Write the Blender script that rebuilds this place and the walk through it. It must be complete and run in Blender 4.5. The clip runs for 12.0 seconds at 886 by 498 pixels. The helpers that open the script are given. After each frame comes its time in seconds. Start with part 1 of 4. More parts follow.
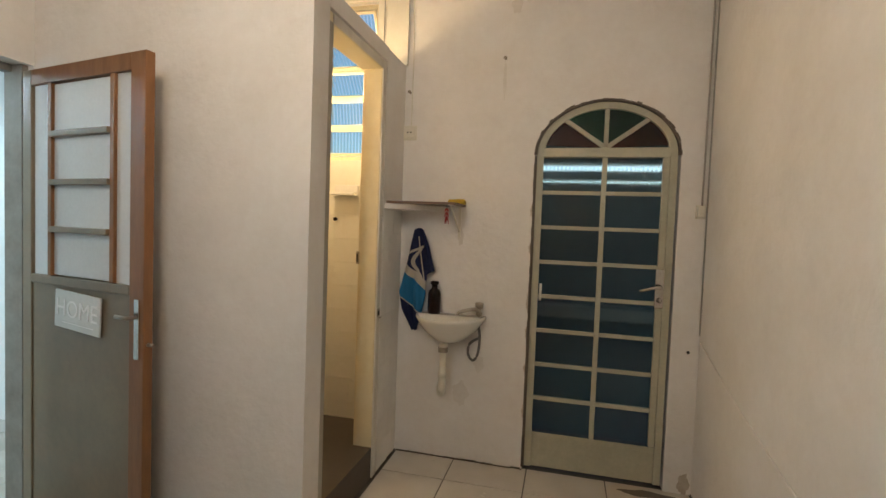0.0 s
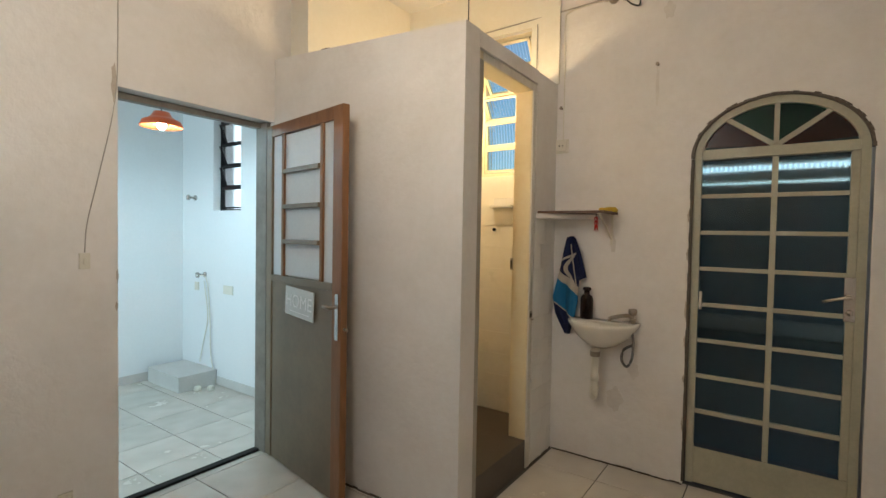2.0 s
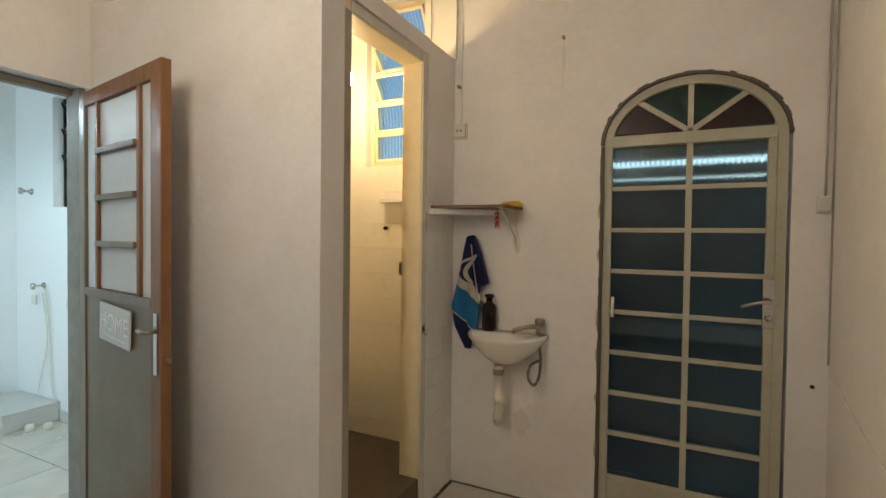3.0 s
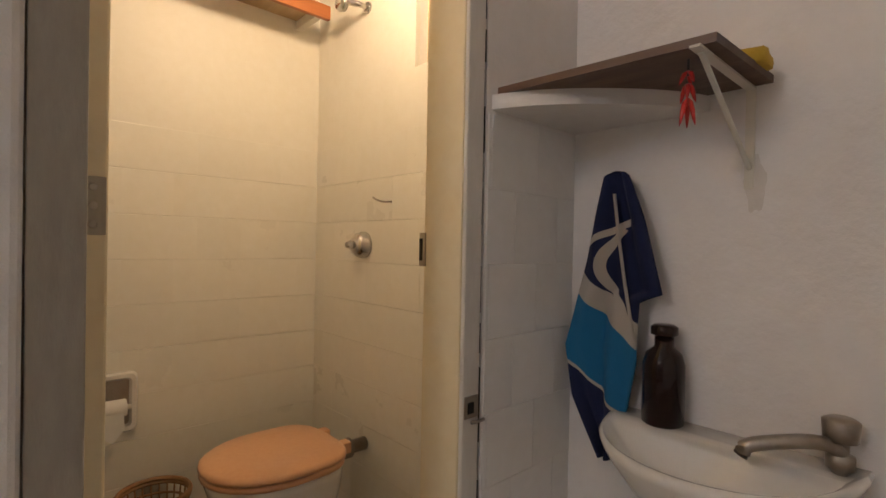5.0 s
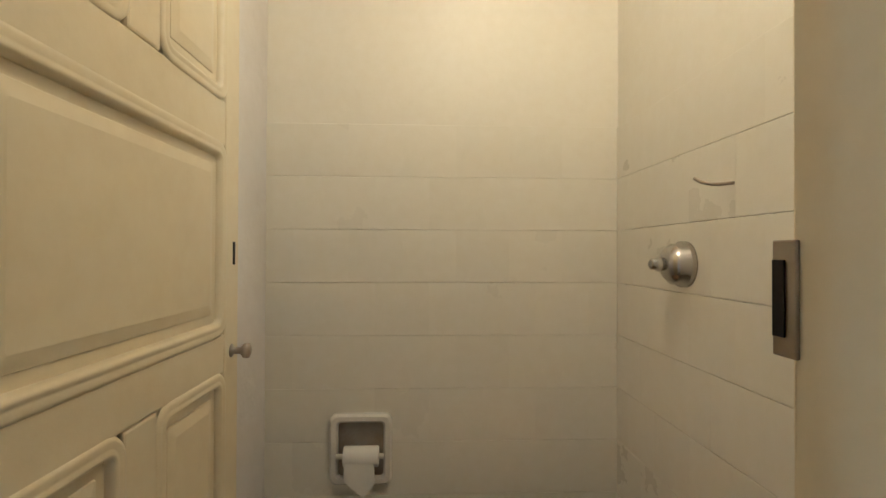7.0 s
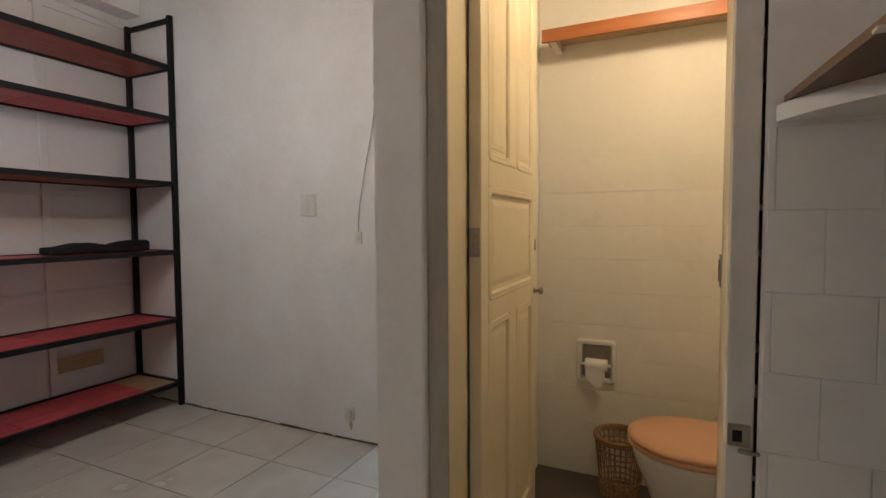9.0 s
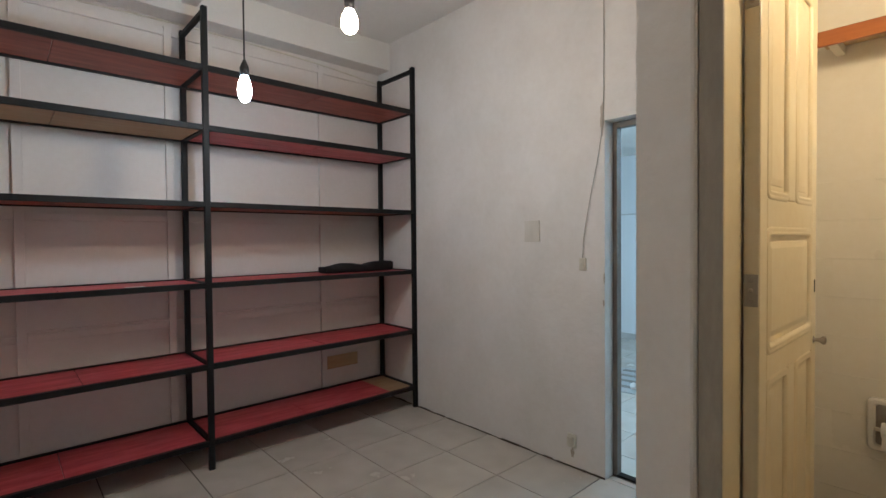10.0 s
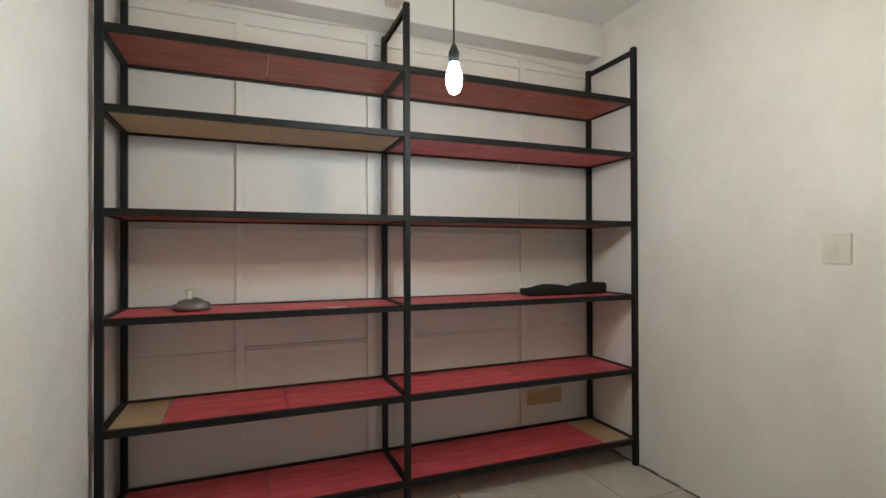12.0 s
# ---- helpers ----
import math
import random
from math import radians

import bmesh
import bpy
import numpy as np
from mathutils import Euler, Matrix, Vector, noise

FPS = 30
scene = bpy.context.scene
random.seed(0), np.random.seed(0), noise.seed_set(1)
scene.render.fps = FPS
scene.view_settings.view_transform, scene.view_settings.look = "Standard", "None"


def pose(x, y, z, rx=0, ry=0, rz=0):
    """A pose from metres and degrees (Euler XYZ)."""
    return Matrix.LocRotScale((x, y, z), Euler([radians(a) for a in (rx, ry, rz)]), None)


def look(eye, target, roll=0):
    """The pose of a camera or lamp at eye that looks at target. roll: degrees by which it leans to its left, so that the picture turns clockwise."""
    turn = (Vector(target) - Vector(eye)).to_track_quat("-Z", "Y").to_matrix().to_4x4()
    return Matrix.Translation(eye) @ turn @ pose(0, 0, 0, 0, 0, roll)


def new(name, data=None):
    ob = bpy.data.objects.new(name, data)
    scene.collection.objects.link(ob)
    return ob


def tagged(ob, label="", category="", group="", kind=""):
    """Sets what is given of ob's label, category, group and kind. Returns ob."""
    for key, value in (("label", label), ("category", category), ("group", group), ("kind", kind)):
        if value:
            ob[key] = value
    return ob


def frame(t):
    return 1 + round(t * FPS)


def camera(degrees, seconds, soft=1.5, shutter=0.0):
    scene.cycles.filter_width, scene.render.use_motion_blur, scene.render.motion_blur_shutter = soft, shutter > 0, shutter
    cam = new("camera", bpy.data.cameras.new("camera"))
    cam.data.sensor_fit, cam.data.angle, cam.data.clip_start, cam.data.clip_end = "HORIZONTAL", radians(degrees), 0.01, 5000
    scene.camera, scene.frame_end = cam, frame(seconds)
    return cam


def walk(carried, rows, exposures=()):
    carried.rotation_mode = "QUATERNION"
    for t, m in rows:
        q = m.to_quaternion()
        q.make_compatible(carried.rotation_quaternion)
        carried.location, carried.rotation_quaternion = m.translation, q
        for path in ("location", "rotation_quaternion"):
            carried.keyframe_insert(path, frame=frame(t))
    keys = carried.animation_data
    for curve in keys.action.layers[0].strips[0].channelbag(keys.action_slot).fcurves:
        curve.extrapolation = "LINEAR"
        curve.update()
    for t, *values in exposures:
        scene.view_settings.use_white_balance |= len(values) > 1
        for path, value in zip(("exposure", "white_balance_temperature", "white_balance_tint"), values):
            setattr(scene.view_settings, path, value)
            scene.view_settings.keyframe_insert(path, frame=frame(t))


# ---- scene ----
cam = camera(84.7, 12.0)
PATH = [
    (0, (0.995, 0.287, 1.44), (0.509, 2.225, 1.352), 2.1),
    (0.5, (1.133, 0.104, 1.431), (0.28, 1.912, 1.358), 1.6),
    (1, (1.199, -0.007, 1.438), (0.009, 1.6, 1.379), 1.0),
    (1.5, (1.224, -0.052, 1.429), (-0.138, 1.411, 1.365), 0.8),
    (2, (1.236, 0.11, 1.427), (0.093, 1.75, 1.368), 1.0),
    (2.5, (1.248, 0.337, 1.465), (0.297, 2.096, 1.417), 0.9),
    (2.7, (1.223, 0.456, 1.451), (0.342, 2.251, 1.405), 0.7),
    (4.3, (0.889, 1.685, 1.278), (-0.129, 3.406, 1.264), 1.2),
    (4.5, (0.82, 1.832, 1.274), (-0.312, 3.48, 1.268), 1.6),
    (5, (0.645, 2.159, 1.264), (-0.822, 3.518, 1.246), 1.1),
    (5.5, (0.47, 2.345, 1.247), (-1.244, 3.376, 1.234), 1.0),
    (6, (0.264, 2.486, 1.252), (-1.639, 3.099, 1.246), 1.1),
    (6.5, (0.115, 2.567, 1.273), (-1.863, 2.861, 1.264), 1.2),
    (6.7, (0.104, 2.602, 1.278), (-1.887, 2.788, 1.281), 0.7),
    (8.3, (0.802, 2.612, 1.282), (-1.182, 2.37, 1.217), 0.4),
    (8.5, (0.889, 2.686, 1.308), (-1.068, 2.288, 1.217), 0.2),
    (9, (1.058, 2.715, 1.355), (-0.757, 1.883, 1.254), -0.3),
    (9.5, (1.145, 2.652, 1.384), (-0.475, 1.48, 1.31), -0.3),
    (10, (1.19, 2.621, 1.439), (-0.156, 1.142, 1.396), -0.5),
    (10.5, (1.212, 2.603, 1.462), (0.11, 0.935, 1.425), -0.6),
    (11, (1.195, 2.509, 1.468), (0.321, 0.711, 1.44), -0.4),
    (11.5, (1.157, 2.271, 1.477), (0.357, 0.438, 1.469), -0.2),
    (12, (1.069, 2.019, 1.475), (0.324, 0.163, 1.486), -0.2),
]
EXPOSURES = [
    (0.0, -0.06, 6800, 9), (1.5, -0.1, 6450, 8), (2.7, -0.1, 6750, 7), (4.3, -0.2, 7000, 16), (5.0, -0.3, 6150, 17), (5.5, -0.26, 5900, 11),
    (6.0, -0.28, 5550, 8), (6.5, -0.3, 5050, 4), (6.7, -0.3, 5050, 4), (8.3, -0.42, 6050, 13), (9.0, -0.38, 5950, 12),
    (9.5, -0.3, 5900, 11), (10.5, -0.15, 5750, 7), (11.0, 0.1, 5950, 4), (11.5, 0.08, 6050, 3), (12.0, 0.3, 6000, 1),
]
walk(cam, [(t, look(eye, target, roll)) for t, eye, target, roll in PATH], EXPOSURES)

# ---- world and lights ----
world = bpy.data.worlds.new("sky")
scene.world = world
world.use_nodes = True
_bg = world.node_tree.nodes["Background"]
_sky = world.node_tree.nodes.new("ShaderNodeTexSky")
_sky.sky_type, _sky.sun_disc = "NISHITA", False
_sky.sun_elevation, _sky.sun_rotation = radians(35), radians(20)
world.node_tree.links.new(_sky.outputs[0], _bg.inputs[0])
_bg.inputs[1].default_value = 0.12
sun = new("sun", bpy.data.lights.new("sun", "SUN"))
sun.data.energy, sun.data.angle, sun.data.color = 0.5, radians(12), (1.0, 0.96, 0.9)
sun.matrix_world = pose(0, 20, 20, -55, 0, -20)

WARM_BULB, WHITE_BULB, BATH_BULB, PENDANT_BULB = 390.0, 280.0, 360.0, 570.0


# ---- materials ----
def node(nt, kind, **values):
    n = nt.nodes.new(kind)
    for k, v in values.items():
        n.inputs[k.replace("_", " ")].default_value = v
    return n


def surface(name, colour, rough=0.6, metal=0.0, second=None, amount=0.5, scale=3.0, grain=60.0, bump=0.15,
            depth=0.003, stretch=(1, 1, 1), spec=0.5, piece=0.0, coat=0.0, fleck=None, fleck_at=0.68):
    """Two-scale mottled paint, stone, wood or metal."""
    m = bpy.data.materials.new(name)
    m.use_nodes = True
    nt = m.node_tree
    p = nt.nodes["Principled BSDF"]
    L = nt.links.new
    p.inputs["Metallic"].default_value = metal
    p.inputs["Specular IOR Level"].default_value = spec
    p.inputs["Coat Weight"].default_value = coat
    tc = nt.nodes.new("ShaderNodeTexCoord")
    mp = nt.nodes.new("ShaderNodeMapping")
    mp.inputs["Scale"].default_value = stretch
    L(tc.outputs["Object"], mp.inputs["Vector"])
    vec = mp.outputs[0]
    oi = nt.nodes.new("ShaderNodeObjectInfo")
    if piece:
        off = nt.nodes.new("ShaderNodeVectorMath")
        off.operation = "MULTIPLY_ADD"
        off.inputs[1].default_value = (1, 1, 1)
        sc = nt.nodes.new("ShaderNodeMath")
        sc.operation = "MULTIPLY"
        sc.inputs[1].default_value = 37.0
        L(oi.outputs["Random"], sc.inputs[0])
        L(vec, off.inputs[0])
        L(sc.outputs[0], off.inputs[2])
        vec = off.outputs[0]
    big = node(nt, "ShaderNodeTexNoise", Scale=scale, Detail=6.0, Roughness=0.6)
    fine = node(nt, "ShaderNodeTexNoise", Scale=grain, Detail=5.0, Roughness=0.65)
    L(vec, big.inputs["Vector"])
    L(vec, fine.inputs["Vector"])
    ramp = nt.nodes.new("ShaderNodeValToRGB")
    ramp.color_ramp.elements[0].position, ramp.color_ramp.elements[1].position = 0.35, 0.7
    L(big.outputs["Fac"], ramp.inputs[0])
    mix = nt.nodes.new("ShaderNodeMix")
    mix.data_type = "RGBA"
    second = second or tuple(c * 0.8 for c in colour)
    mix.inputs["A"].default_value = (*colour, 1)
    mix.inputs["B"].default_value = (*second, 1)
    f = nt.nodes.new("ShaderNodeMath")
    f.operation = "MULTIPLY"
    f.inputs[1].default_value = amount
    L(ramp.outputs["Color"], f.inputs[0])
    L(f.outputs[0], mix.inputs["Factor"])
    col = mix.outputs["Result"]
    mix2 = nt.nodes.new("ShaderNodeMix")
    mix2.data_type, mix2.blend_type = "RGBA", "OVERLAY"
    mix2.inputs["Factor"].default_value = 0.16
    L(col, mix2.inputs["A"])
    L(fine.outputs["Fac"], mix2.inputs["B"])
    col = mix2.outputs["Result"]
    if fleck:
        sp = node(nt, "ShaderNodeTexNoise", Scale=scale * 4.7, Detail=4.0, Roughness=0.75)
        L(vec, sp.inputs["Vector"])
        r2 = nt.nodes.new("ShaderNodeValToRGB")
        r2.color_ramp.elements[0].position, r2.color_ramp.elements[1].position = fleck_at, fleck_at + 0.06
        L(sp.outputs["Fac"], r2.inputs[0])
        mf = nt.nodes.new("ShaderNodeMix")
        mf.data_type = "RGBA"
        L(r2.outputs["Color"], mf.inputs["Factor"])
        L(col, mf.inputs["A"])
        mf.inputs["B"].default_value = (*fleck, 1)
        col = mf.outputs["Result"]
    if piece:
        hs = nt.nodes.new("ShaderNodeHueSaturation")
        mr = node(nt, "ShaderNodeMapRange", To_Min=1 - piece, To_Max=1 + piece)
        L(oi.outputs["Random"], mr.inputs["Value"])
        L(mr.outputs[0], hs.inputs["Value"])
        L(col, hs.inputs["Color"])
        col = hs.outputs[0]
    L(col, p.inputs["Base Color"])
    rr = node(nt, "ShaderNodeMapRange", To_Min=max(0.02, rough - 0.1), To_Max=min(1.0, rough + 0.1))
    L(big.outputs["Fac"], rr.inputs["Value"])
    L(rr.outputs[0], p.inputs["Roughness"])
    if bump:
        add = nt.nodes.new("ShaderNodeMath")
        add.operation = "MULTIPLY_ADD"
        add.inputs[1].default_value = 1.5
        L(big.outputs["Fac"], add.inputs[0])
        L(fine.outputs["Fac"], add.inputs[2])
        b = node(nt, "ShaderNodeBump", Strength=bump, Distance=depth)
        L(add.outputs[0], b.inputs["Height"])
        L(b.outputs[0], p.inputs["Normal"])
    return m


def glowing(name, colour, strength):
    m = bpy.data.materials.new(name)
    m.use_nodes = True
    p = m.node_tree.nodes["Principled BSDF"]
    p.inputs["Base Color"].default_value = (0.9, 0.9, 0.9, 1)
    p.inputs["Emission Color"].default_value = (*colour, 1)
    p.inputs["Emission Strength"].default_value = strength
    return m


def glassy(name, colour, rough=0.05):
    m = bpy.data.materials.new(name)
    m.use_nodes = True
    p = m.node_tree.nodes["Principled BSDF"]
    p.inputs["Base Color"].default_value = (*colour, 1)
    p.inputs["Transmission Weight"].default_value = 1.0
    p.inputs["Roughness"].default_value = rough
    p.inputs["IOR"].default_value = 1.45
    return m


PLASTER = surface("white_wall_paint", (0.80, 0.765, 0.735), 0.6, second=(0.69, 0.65, 0.605), amount=0.75, scale=2.2, grain=24, bump=0.36, depth=0.010, fleck=(0.64, 0.595, 0.54), fleck_at=0.715)
CEIL = surface("ceiling_paint", (0.80, 0.775, 0.735), 0.8, scale=1.1, grain=40, bump=0.25, amount=0.25)
BATH_PAINT = surface("bathroom_paint", (0.80, 0.76, 0.66), 0.45, second=(0.76, 0.71, 0.60), scale=2.2, grain=30, bump=0.2, amount=0.5)
BATH_TILE = surface("painted_tile", (0.80, 0.76, 0.66), 0.3, second=(0.77, 0.73, 0.62), scale=3, grain=26, bump=0.12, amount=0.5, piece=0.015, stretch=(1, 1, 1))
WALL_TILE = surface("painted_wall_tile", (0.78, 0.755, 0.72), 0.5, scale=3, grain=26, bump=0.2, amount=0.4, piece=0.02)
FLOOR_TILE = surface("floor_tile", (0.62, 0.575, 0.51), 0.24, second=(0.47, 0.425, 0.36), amount=0.75, scale=4.5, grain=18, bump=0.03, piece=0.05, fleck=(0.45, 0.42, 0.37), fleck_at=0.66)
GROUT = surface("dirty_grout", (0.10, 0.09, 0.08), 0.9, scale=6, bump=0.3)
CEMENT = surface("dark_cement", (0.085, 0.065, 0.05), 0.6, second=(0.14, 0.11, 0.085), scale=5, grain=70, bump=0.3)
CREAM = surface("cream_enamel", (0.76, 0.66, 0.45), 0.35, second=(0.70, 0.59, 0.38), scale=3.5, grain=25, bump=0.16, amount=0.6, fleck=(0.6, 0.5, 0.34), fleck_at=0.76)
TRIM = surface("worn_grey_trim", (0.70, 0.66, 0.60), 0.6, second=(0.56, 0.52, 0.46), scale=6, grain=40, bump=0.35, amount=0.7, stretch=(2, 2, 0.5), fleck=(0.3, 0.26, 0.22), fleck_at=0.72)
# Grey brown of dirt, darkened further for the shade on the set-back edge.
DIRTY_SHADE_TRIM = surface("dirty_shaded_edge", (0.40, 0.36, 0.295), 0.6, second=(0.30, 0.265, 0.21), scale=7, grain=45, bump=0.35, amount=0.7, stretch=(2, 2, 0.5), fleck=(0.2, 0.16, 0.12), fleck_at=0.74)
RAW_WOOD = surface("varnished_wood", (0.42, 0.14, 0.035), 0.4, second=(0.25, 0.075, 0.02), scale=5, grain=40, bump=0.15, stretch=(5, 0.6, 5), amount=0.8)
DOOR_WOOD = surface("brown_door_enamel", (0.24, 0.105, 0.038), 0.45, second=(0.15, 0.065, 0.026), scale=7, grain=45, bump=0.2, stretch=(4, 4, 0.6), amount=0.7)
DOOR_METAL = surface("grey_brown_sheet", (0.20, 0.15, 0.092), 0.4, second=(0.14, 0.105, 0.07), scale=2.5, grain=30, bump=0.06, amount=0.8)
FRAME_METAL = surface("worn_frame_paint", (0.22, 0.20, 0.17), 0.5, second=(0.14, 0.11, 0.085), scale=8, grain=50, bump=0.2, amount=0.7)
ARCH_METAL = surface("greenish_cream_paint", (0.47, 0.45, 0.34), 0.45, second=(0.36, 0.34, 0.25), scale=6, grain=50, bump=0.2, amount=0.6, fleck=(0.24, 0.19, 0.12), fleck_at=0.73)
BLACK = surface("black_steel_paint", (0.006, 0.006, 0.007), 0.55, spec=0.3, second=(0.012, 0.011, 0.010), scale=8, grain=60, bump=0.12)
RED_BOARD = surface("red_stained_ply", (0.64, 0.095, 0.12), 0.5, second=(0.42, 0.04, 0.045), scale=5.5, grain=38, bump=0.15, stretch=(0.7, 4, 4), amount=0.9, piece=0.12, fleck=(0.56, 0.17, 0.17), fleck_at=0.64)
BROWN_BOARD = surface("red_brown_board", (0.38, 0.075, 0.04), 0.5, second=(0.17, 0.035, 0.018), scale=5, grain=35, bump=0.15, stretch=(0.6, 5, 5), amount=0.85, piece=0.1)
TAN_BOARD = surface("bare_ply", (0.50, 0.36, 0.20), 0.6, second=(0.40, 0.27, 0.14), scale=5, grain=35, bump=0.15, stretch=(0.6, 5, 5), amount=0.7)
PANEL = surface("panel_paint", (0.78, 0.74, 0.70), 0.55, second=(0.72, 0.67, 0.62), scale=1.4, grain=28, bump=0.2, amount=0.6)
CERAMIC = surface("white_ceramic", (0.80, 0.77, 0.71), 0.12, scale=2, bump=0.0, amount=0.15, coat=0.4)
PLASTIC = surface("aged_plastic", (0.72, 0.68, 0.58), 0.4, scale=5, bump=0.05, amount=0.4)
PINK_SEAT = surface("salmon_plastic", (0.72, 0.40, 0.22), 0.32, second=(0.66, 0.36, 0.20), scale=3, bump=0.03, amount=0.4)
CHROME = surface("dull_chrome", (0.55, 0.53, 0.50), 0.22, 1.0, scale=12, grain=60, bump=0.05, amount=0.6)
STEEL = surface("stained_steel", (0.42, 0.38, 0.33), 0.4, 1.0, second=(0.28, 0.22, 0.16), scale=14, bump=0.1, amount=0.7)
DARK = surface("dark_gap", (0.01, 0.009, 0.008), 0.9, bump=0)
NAVY = surface("navy_terry", (0.008, 0.014, 0.06), 0.95, scale=12, grain=380, bump=0.9, depth=0.004)
CYAN = surface("cyan_terry", (0.015, 0.22, 0.42), 0.95, scale=12, grain=380, bump=0.9, depth=0.004)
BEIGE = surface("beige_terry", (0.52, 0.47, 0.40), 0.95, scale=12, grain=380, bump=0.9, depth=0.004)
BAG = surface("black_cloth", (0.008, 0.008, 0.009), 0.9, scale=10, grain=150, bump=0.6)
BROWN_GLASS = surface("amber_bottle", (0.014, 0.006, 0.005), 0.15, scale=3, bump=0, spec=0.35, coat=0.1)
RUBBER = surface("grey_hose", (0.16, 0.15, 0.14), 0.45, 0.3, scale=20, bump=0.2)
CHILI = surface("red_chili", (0.42, 0.015, 0.012), 0.3, scale=20, bump=0.2)
SPONGE = surface("yellow_sponge", (0.55, 0.36, 0.04), 0.9, scale=20, bump=0.6)
DARKWOOD = surface("dark_board", (0.14, 0.075, 0.045), 0.5, second=(0.07, 0.035, 0.02), scale=6, grain=45, stretch=(0.6, 4, 4), bump=0.2, amount=0.8)
WICKER = surface("wicker", (0.34, 0.19, 0.085), 0.6, second=(0.2, 0.1, 0.04), scale=14, bump=0.3)
PAPER = surface("paper", (0.82, 0.80, 0.76), 0.9, scale=8, bump=0.15, amount=0.2)
ORANGE = surface("orange_enamel", (0.72, 0.115, 0.03), 0.35, scale=4, bump=0.02, amount=0.3)
COOLPAINT = surface("kitchen_paint", (0.80, 0.81, 0.81), 0.55, second=(0.76, 0.77, 0.77), scale=1.5, grain=40, bump=0.2, amount=0.4)
STEPSTONE = surface("grey_tile_block", (0.60, 0.58, 0.55), 0.45, second=(0.52, 0.50, 0.47), scale=5, bump=0.1)
WIRE = surface("grey_wire", (0.40, 0.37, 0.33), 0.6, scale=10, bump=0)
BLACKWIRE = surface("black_wire", (0.02, 0.02, 0.02), 0.6, scale=10, bump=0)
# Dim teal yard light is put into this dark bluish base.
SHADED_STONE = surface("shaded_outside_render", (0.075, 0.098, 0.10), 0.9, second=(0.03, 0.042, 0.045), scale=2, amount=0.9, bump=0.4)
MAT = surface("grey_mat", (0.42, 0.43, 0.42), 0.95, scale=20, grain=120, bump=0.6)
SIGN = surface("pale_sign", (0.62, 0.64, 0.63), 0.5, scale=8, bump=0.05, amount=0.3)
SIGN_LETTER = surface("white_letter", (0.86, 0.87, 0.87), 0.5, scale=8, bump=0)
FROST = surface("frosted_pane", (0.62, 0.64, 0.65), 0.5, scale=4, bump=0.1, amount=0.25)
FLUTED = glassy("fluted_glass", (0.55, 0.82, 0.95), 0.09)
GREEN_GLASS = glassy("green_glass", (0.05, 0.32, 0.16), 0.25)
RED_GLASS = glassy("red_glass", (0.25, 0.05, 0.03), 0.25)
CLEAR = glassy("clear_glass", (0.92, 0.96, 0.97), 0.15)
GLOW_WARM = glowing("warm_bulb_glow", (1.0, 0.80, 0.59), WARM_BULB)
GLOW_WHITE = glowing("white_bulb_glow", (0.80, 0.93, 1.0), WHITE_BULB)
GLOW_BATH = glowing("bath_bulb_glow", (1.0, 0.74, 0.43), BATH_BULB)
GLOW_PENDANT = glowing("pendant_bulb_glow", (0.54, 0.83, 1.0), PENDANT_BULB)
SKYCARD = glowing("daylight_backdrop", (0.75, 0.90, 1.0), 1.8)


# ---- mesh helpers ----
def mesh_of(name, bm, material, smooth=False):
    me = bpy.data.meshes.new(name)
    bmesh.ops.recalc_face_normals(bm, faces=bm.faces)
    if smooth:
        for f in bm.faces:
            f.smooth = True
    bm.to_mesh(me)
    bm.free()
    me.materials.append(material)
    return me


def part(name, bm, material, parent=None, label="", smooth=False):
    ob = new(name, mesh_of(name, bm, material, smooth))
    ob.parent = parent
    if label:
        tagged(ob, label)
    return ob


def thing(name, x, y, z, label, category, group="", rz=0):
    e = new(name)
    e.matrix_world = pose(x, y, z, 0, 0, rz)
    e.empty_display_size = 0.1
    return tagged(e, label, category, group)


def setting(name, bm, material, label, category, smooth=False):
    return tagged(part(name, bm, material, None, "", smooth), label, category, "", "structure")


def box(bm, x0, x1, y0, y1, z0, z1, bev=0.0):
    r = bmesh.ops.create_cube(bm, size=1.0, matrix=Matrix.LocRotScale(((x0 + x1) / 2, (y0 + y1) / 2, (z0 + z1) / 2), None, (abs(x1 - x0), abs(y1 - y0), abs(z1 - z0))))
    if bev:
        edges = {e for v in r["verts"] for e in v.link_edges}
        bmesh.ops.bevel(bm, geom=list(edges), offset=bev, segments=2, affect="EDGES", profile=0.5)
    return bm


def boxed(*a):
    return box(bmesh.new(), *a)


def prism(bm, pts, axis, a, b):
    """Extrudes a flat outline along an axis: outline in (x, z) for 'y', (y, z) for 'x', (x, y) for 'z'."""
    def at(p, d):
        return (p[0], d, p[1]) if axis == "y" else (d, p[0], p[1]) if axis == "x" else (p[0], p[1], d)
    lo = [bm.verts.new(at(p, a)) for p in pts]
    hi = [bm.verts.new(at(p, b)) for p in pts]
    bm.faces.new(lo)
    bm.faces.new(hi[::-1])
    for i in range(len(pts)):
        j = (i + 1) % len(pts)
        bm.faces.new((lo[i], hi[i], hi[j], lo[j]))
    return bm


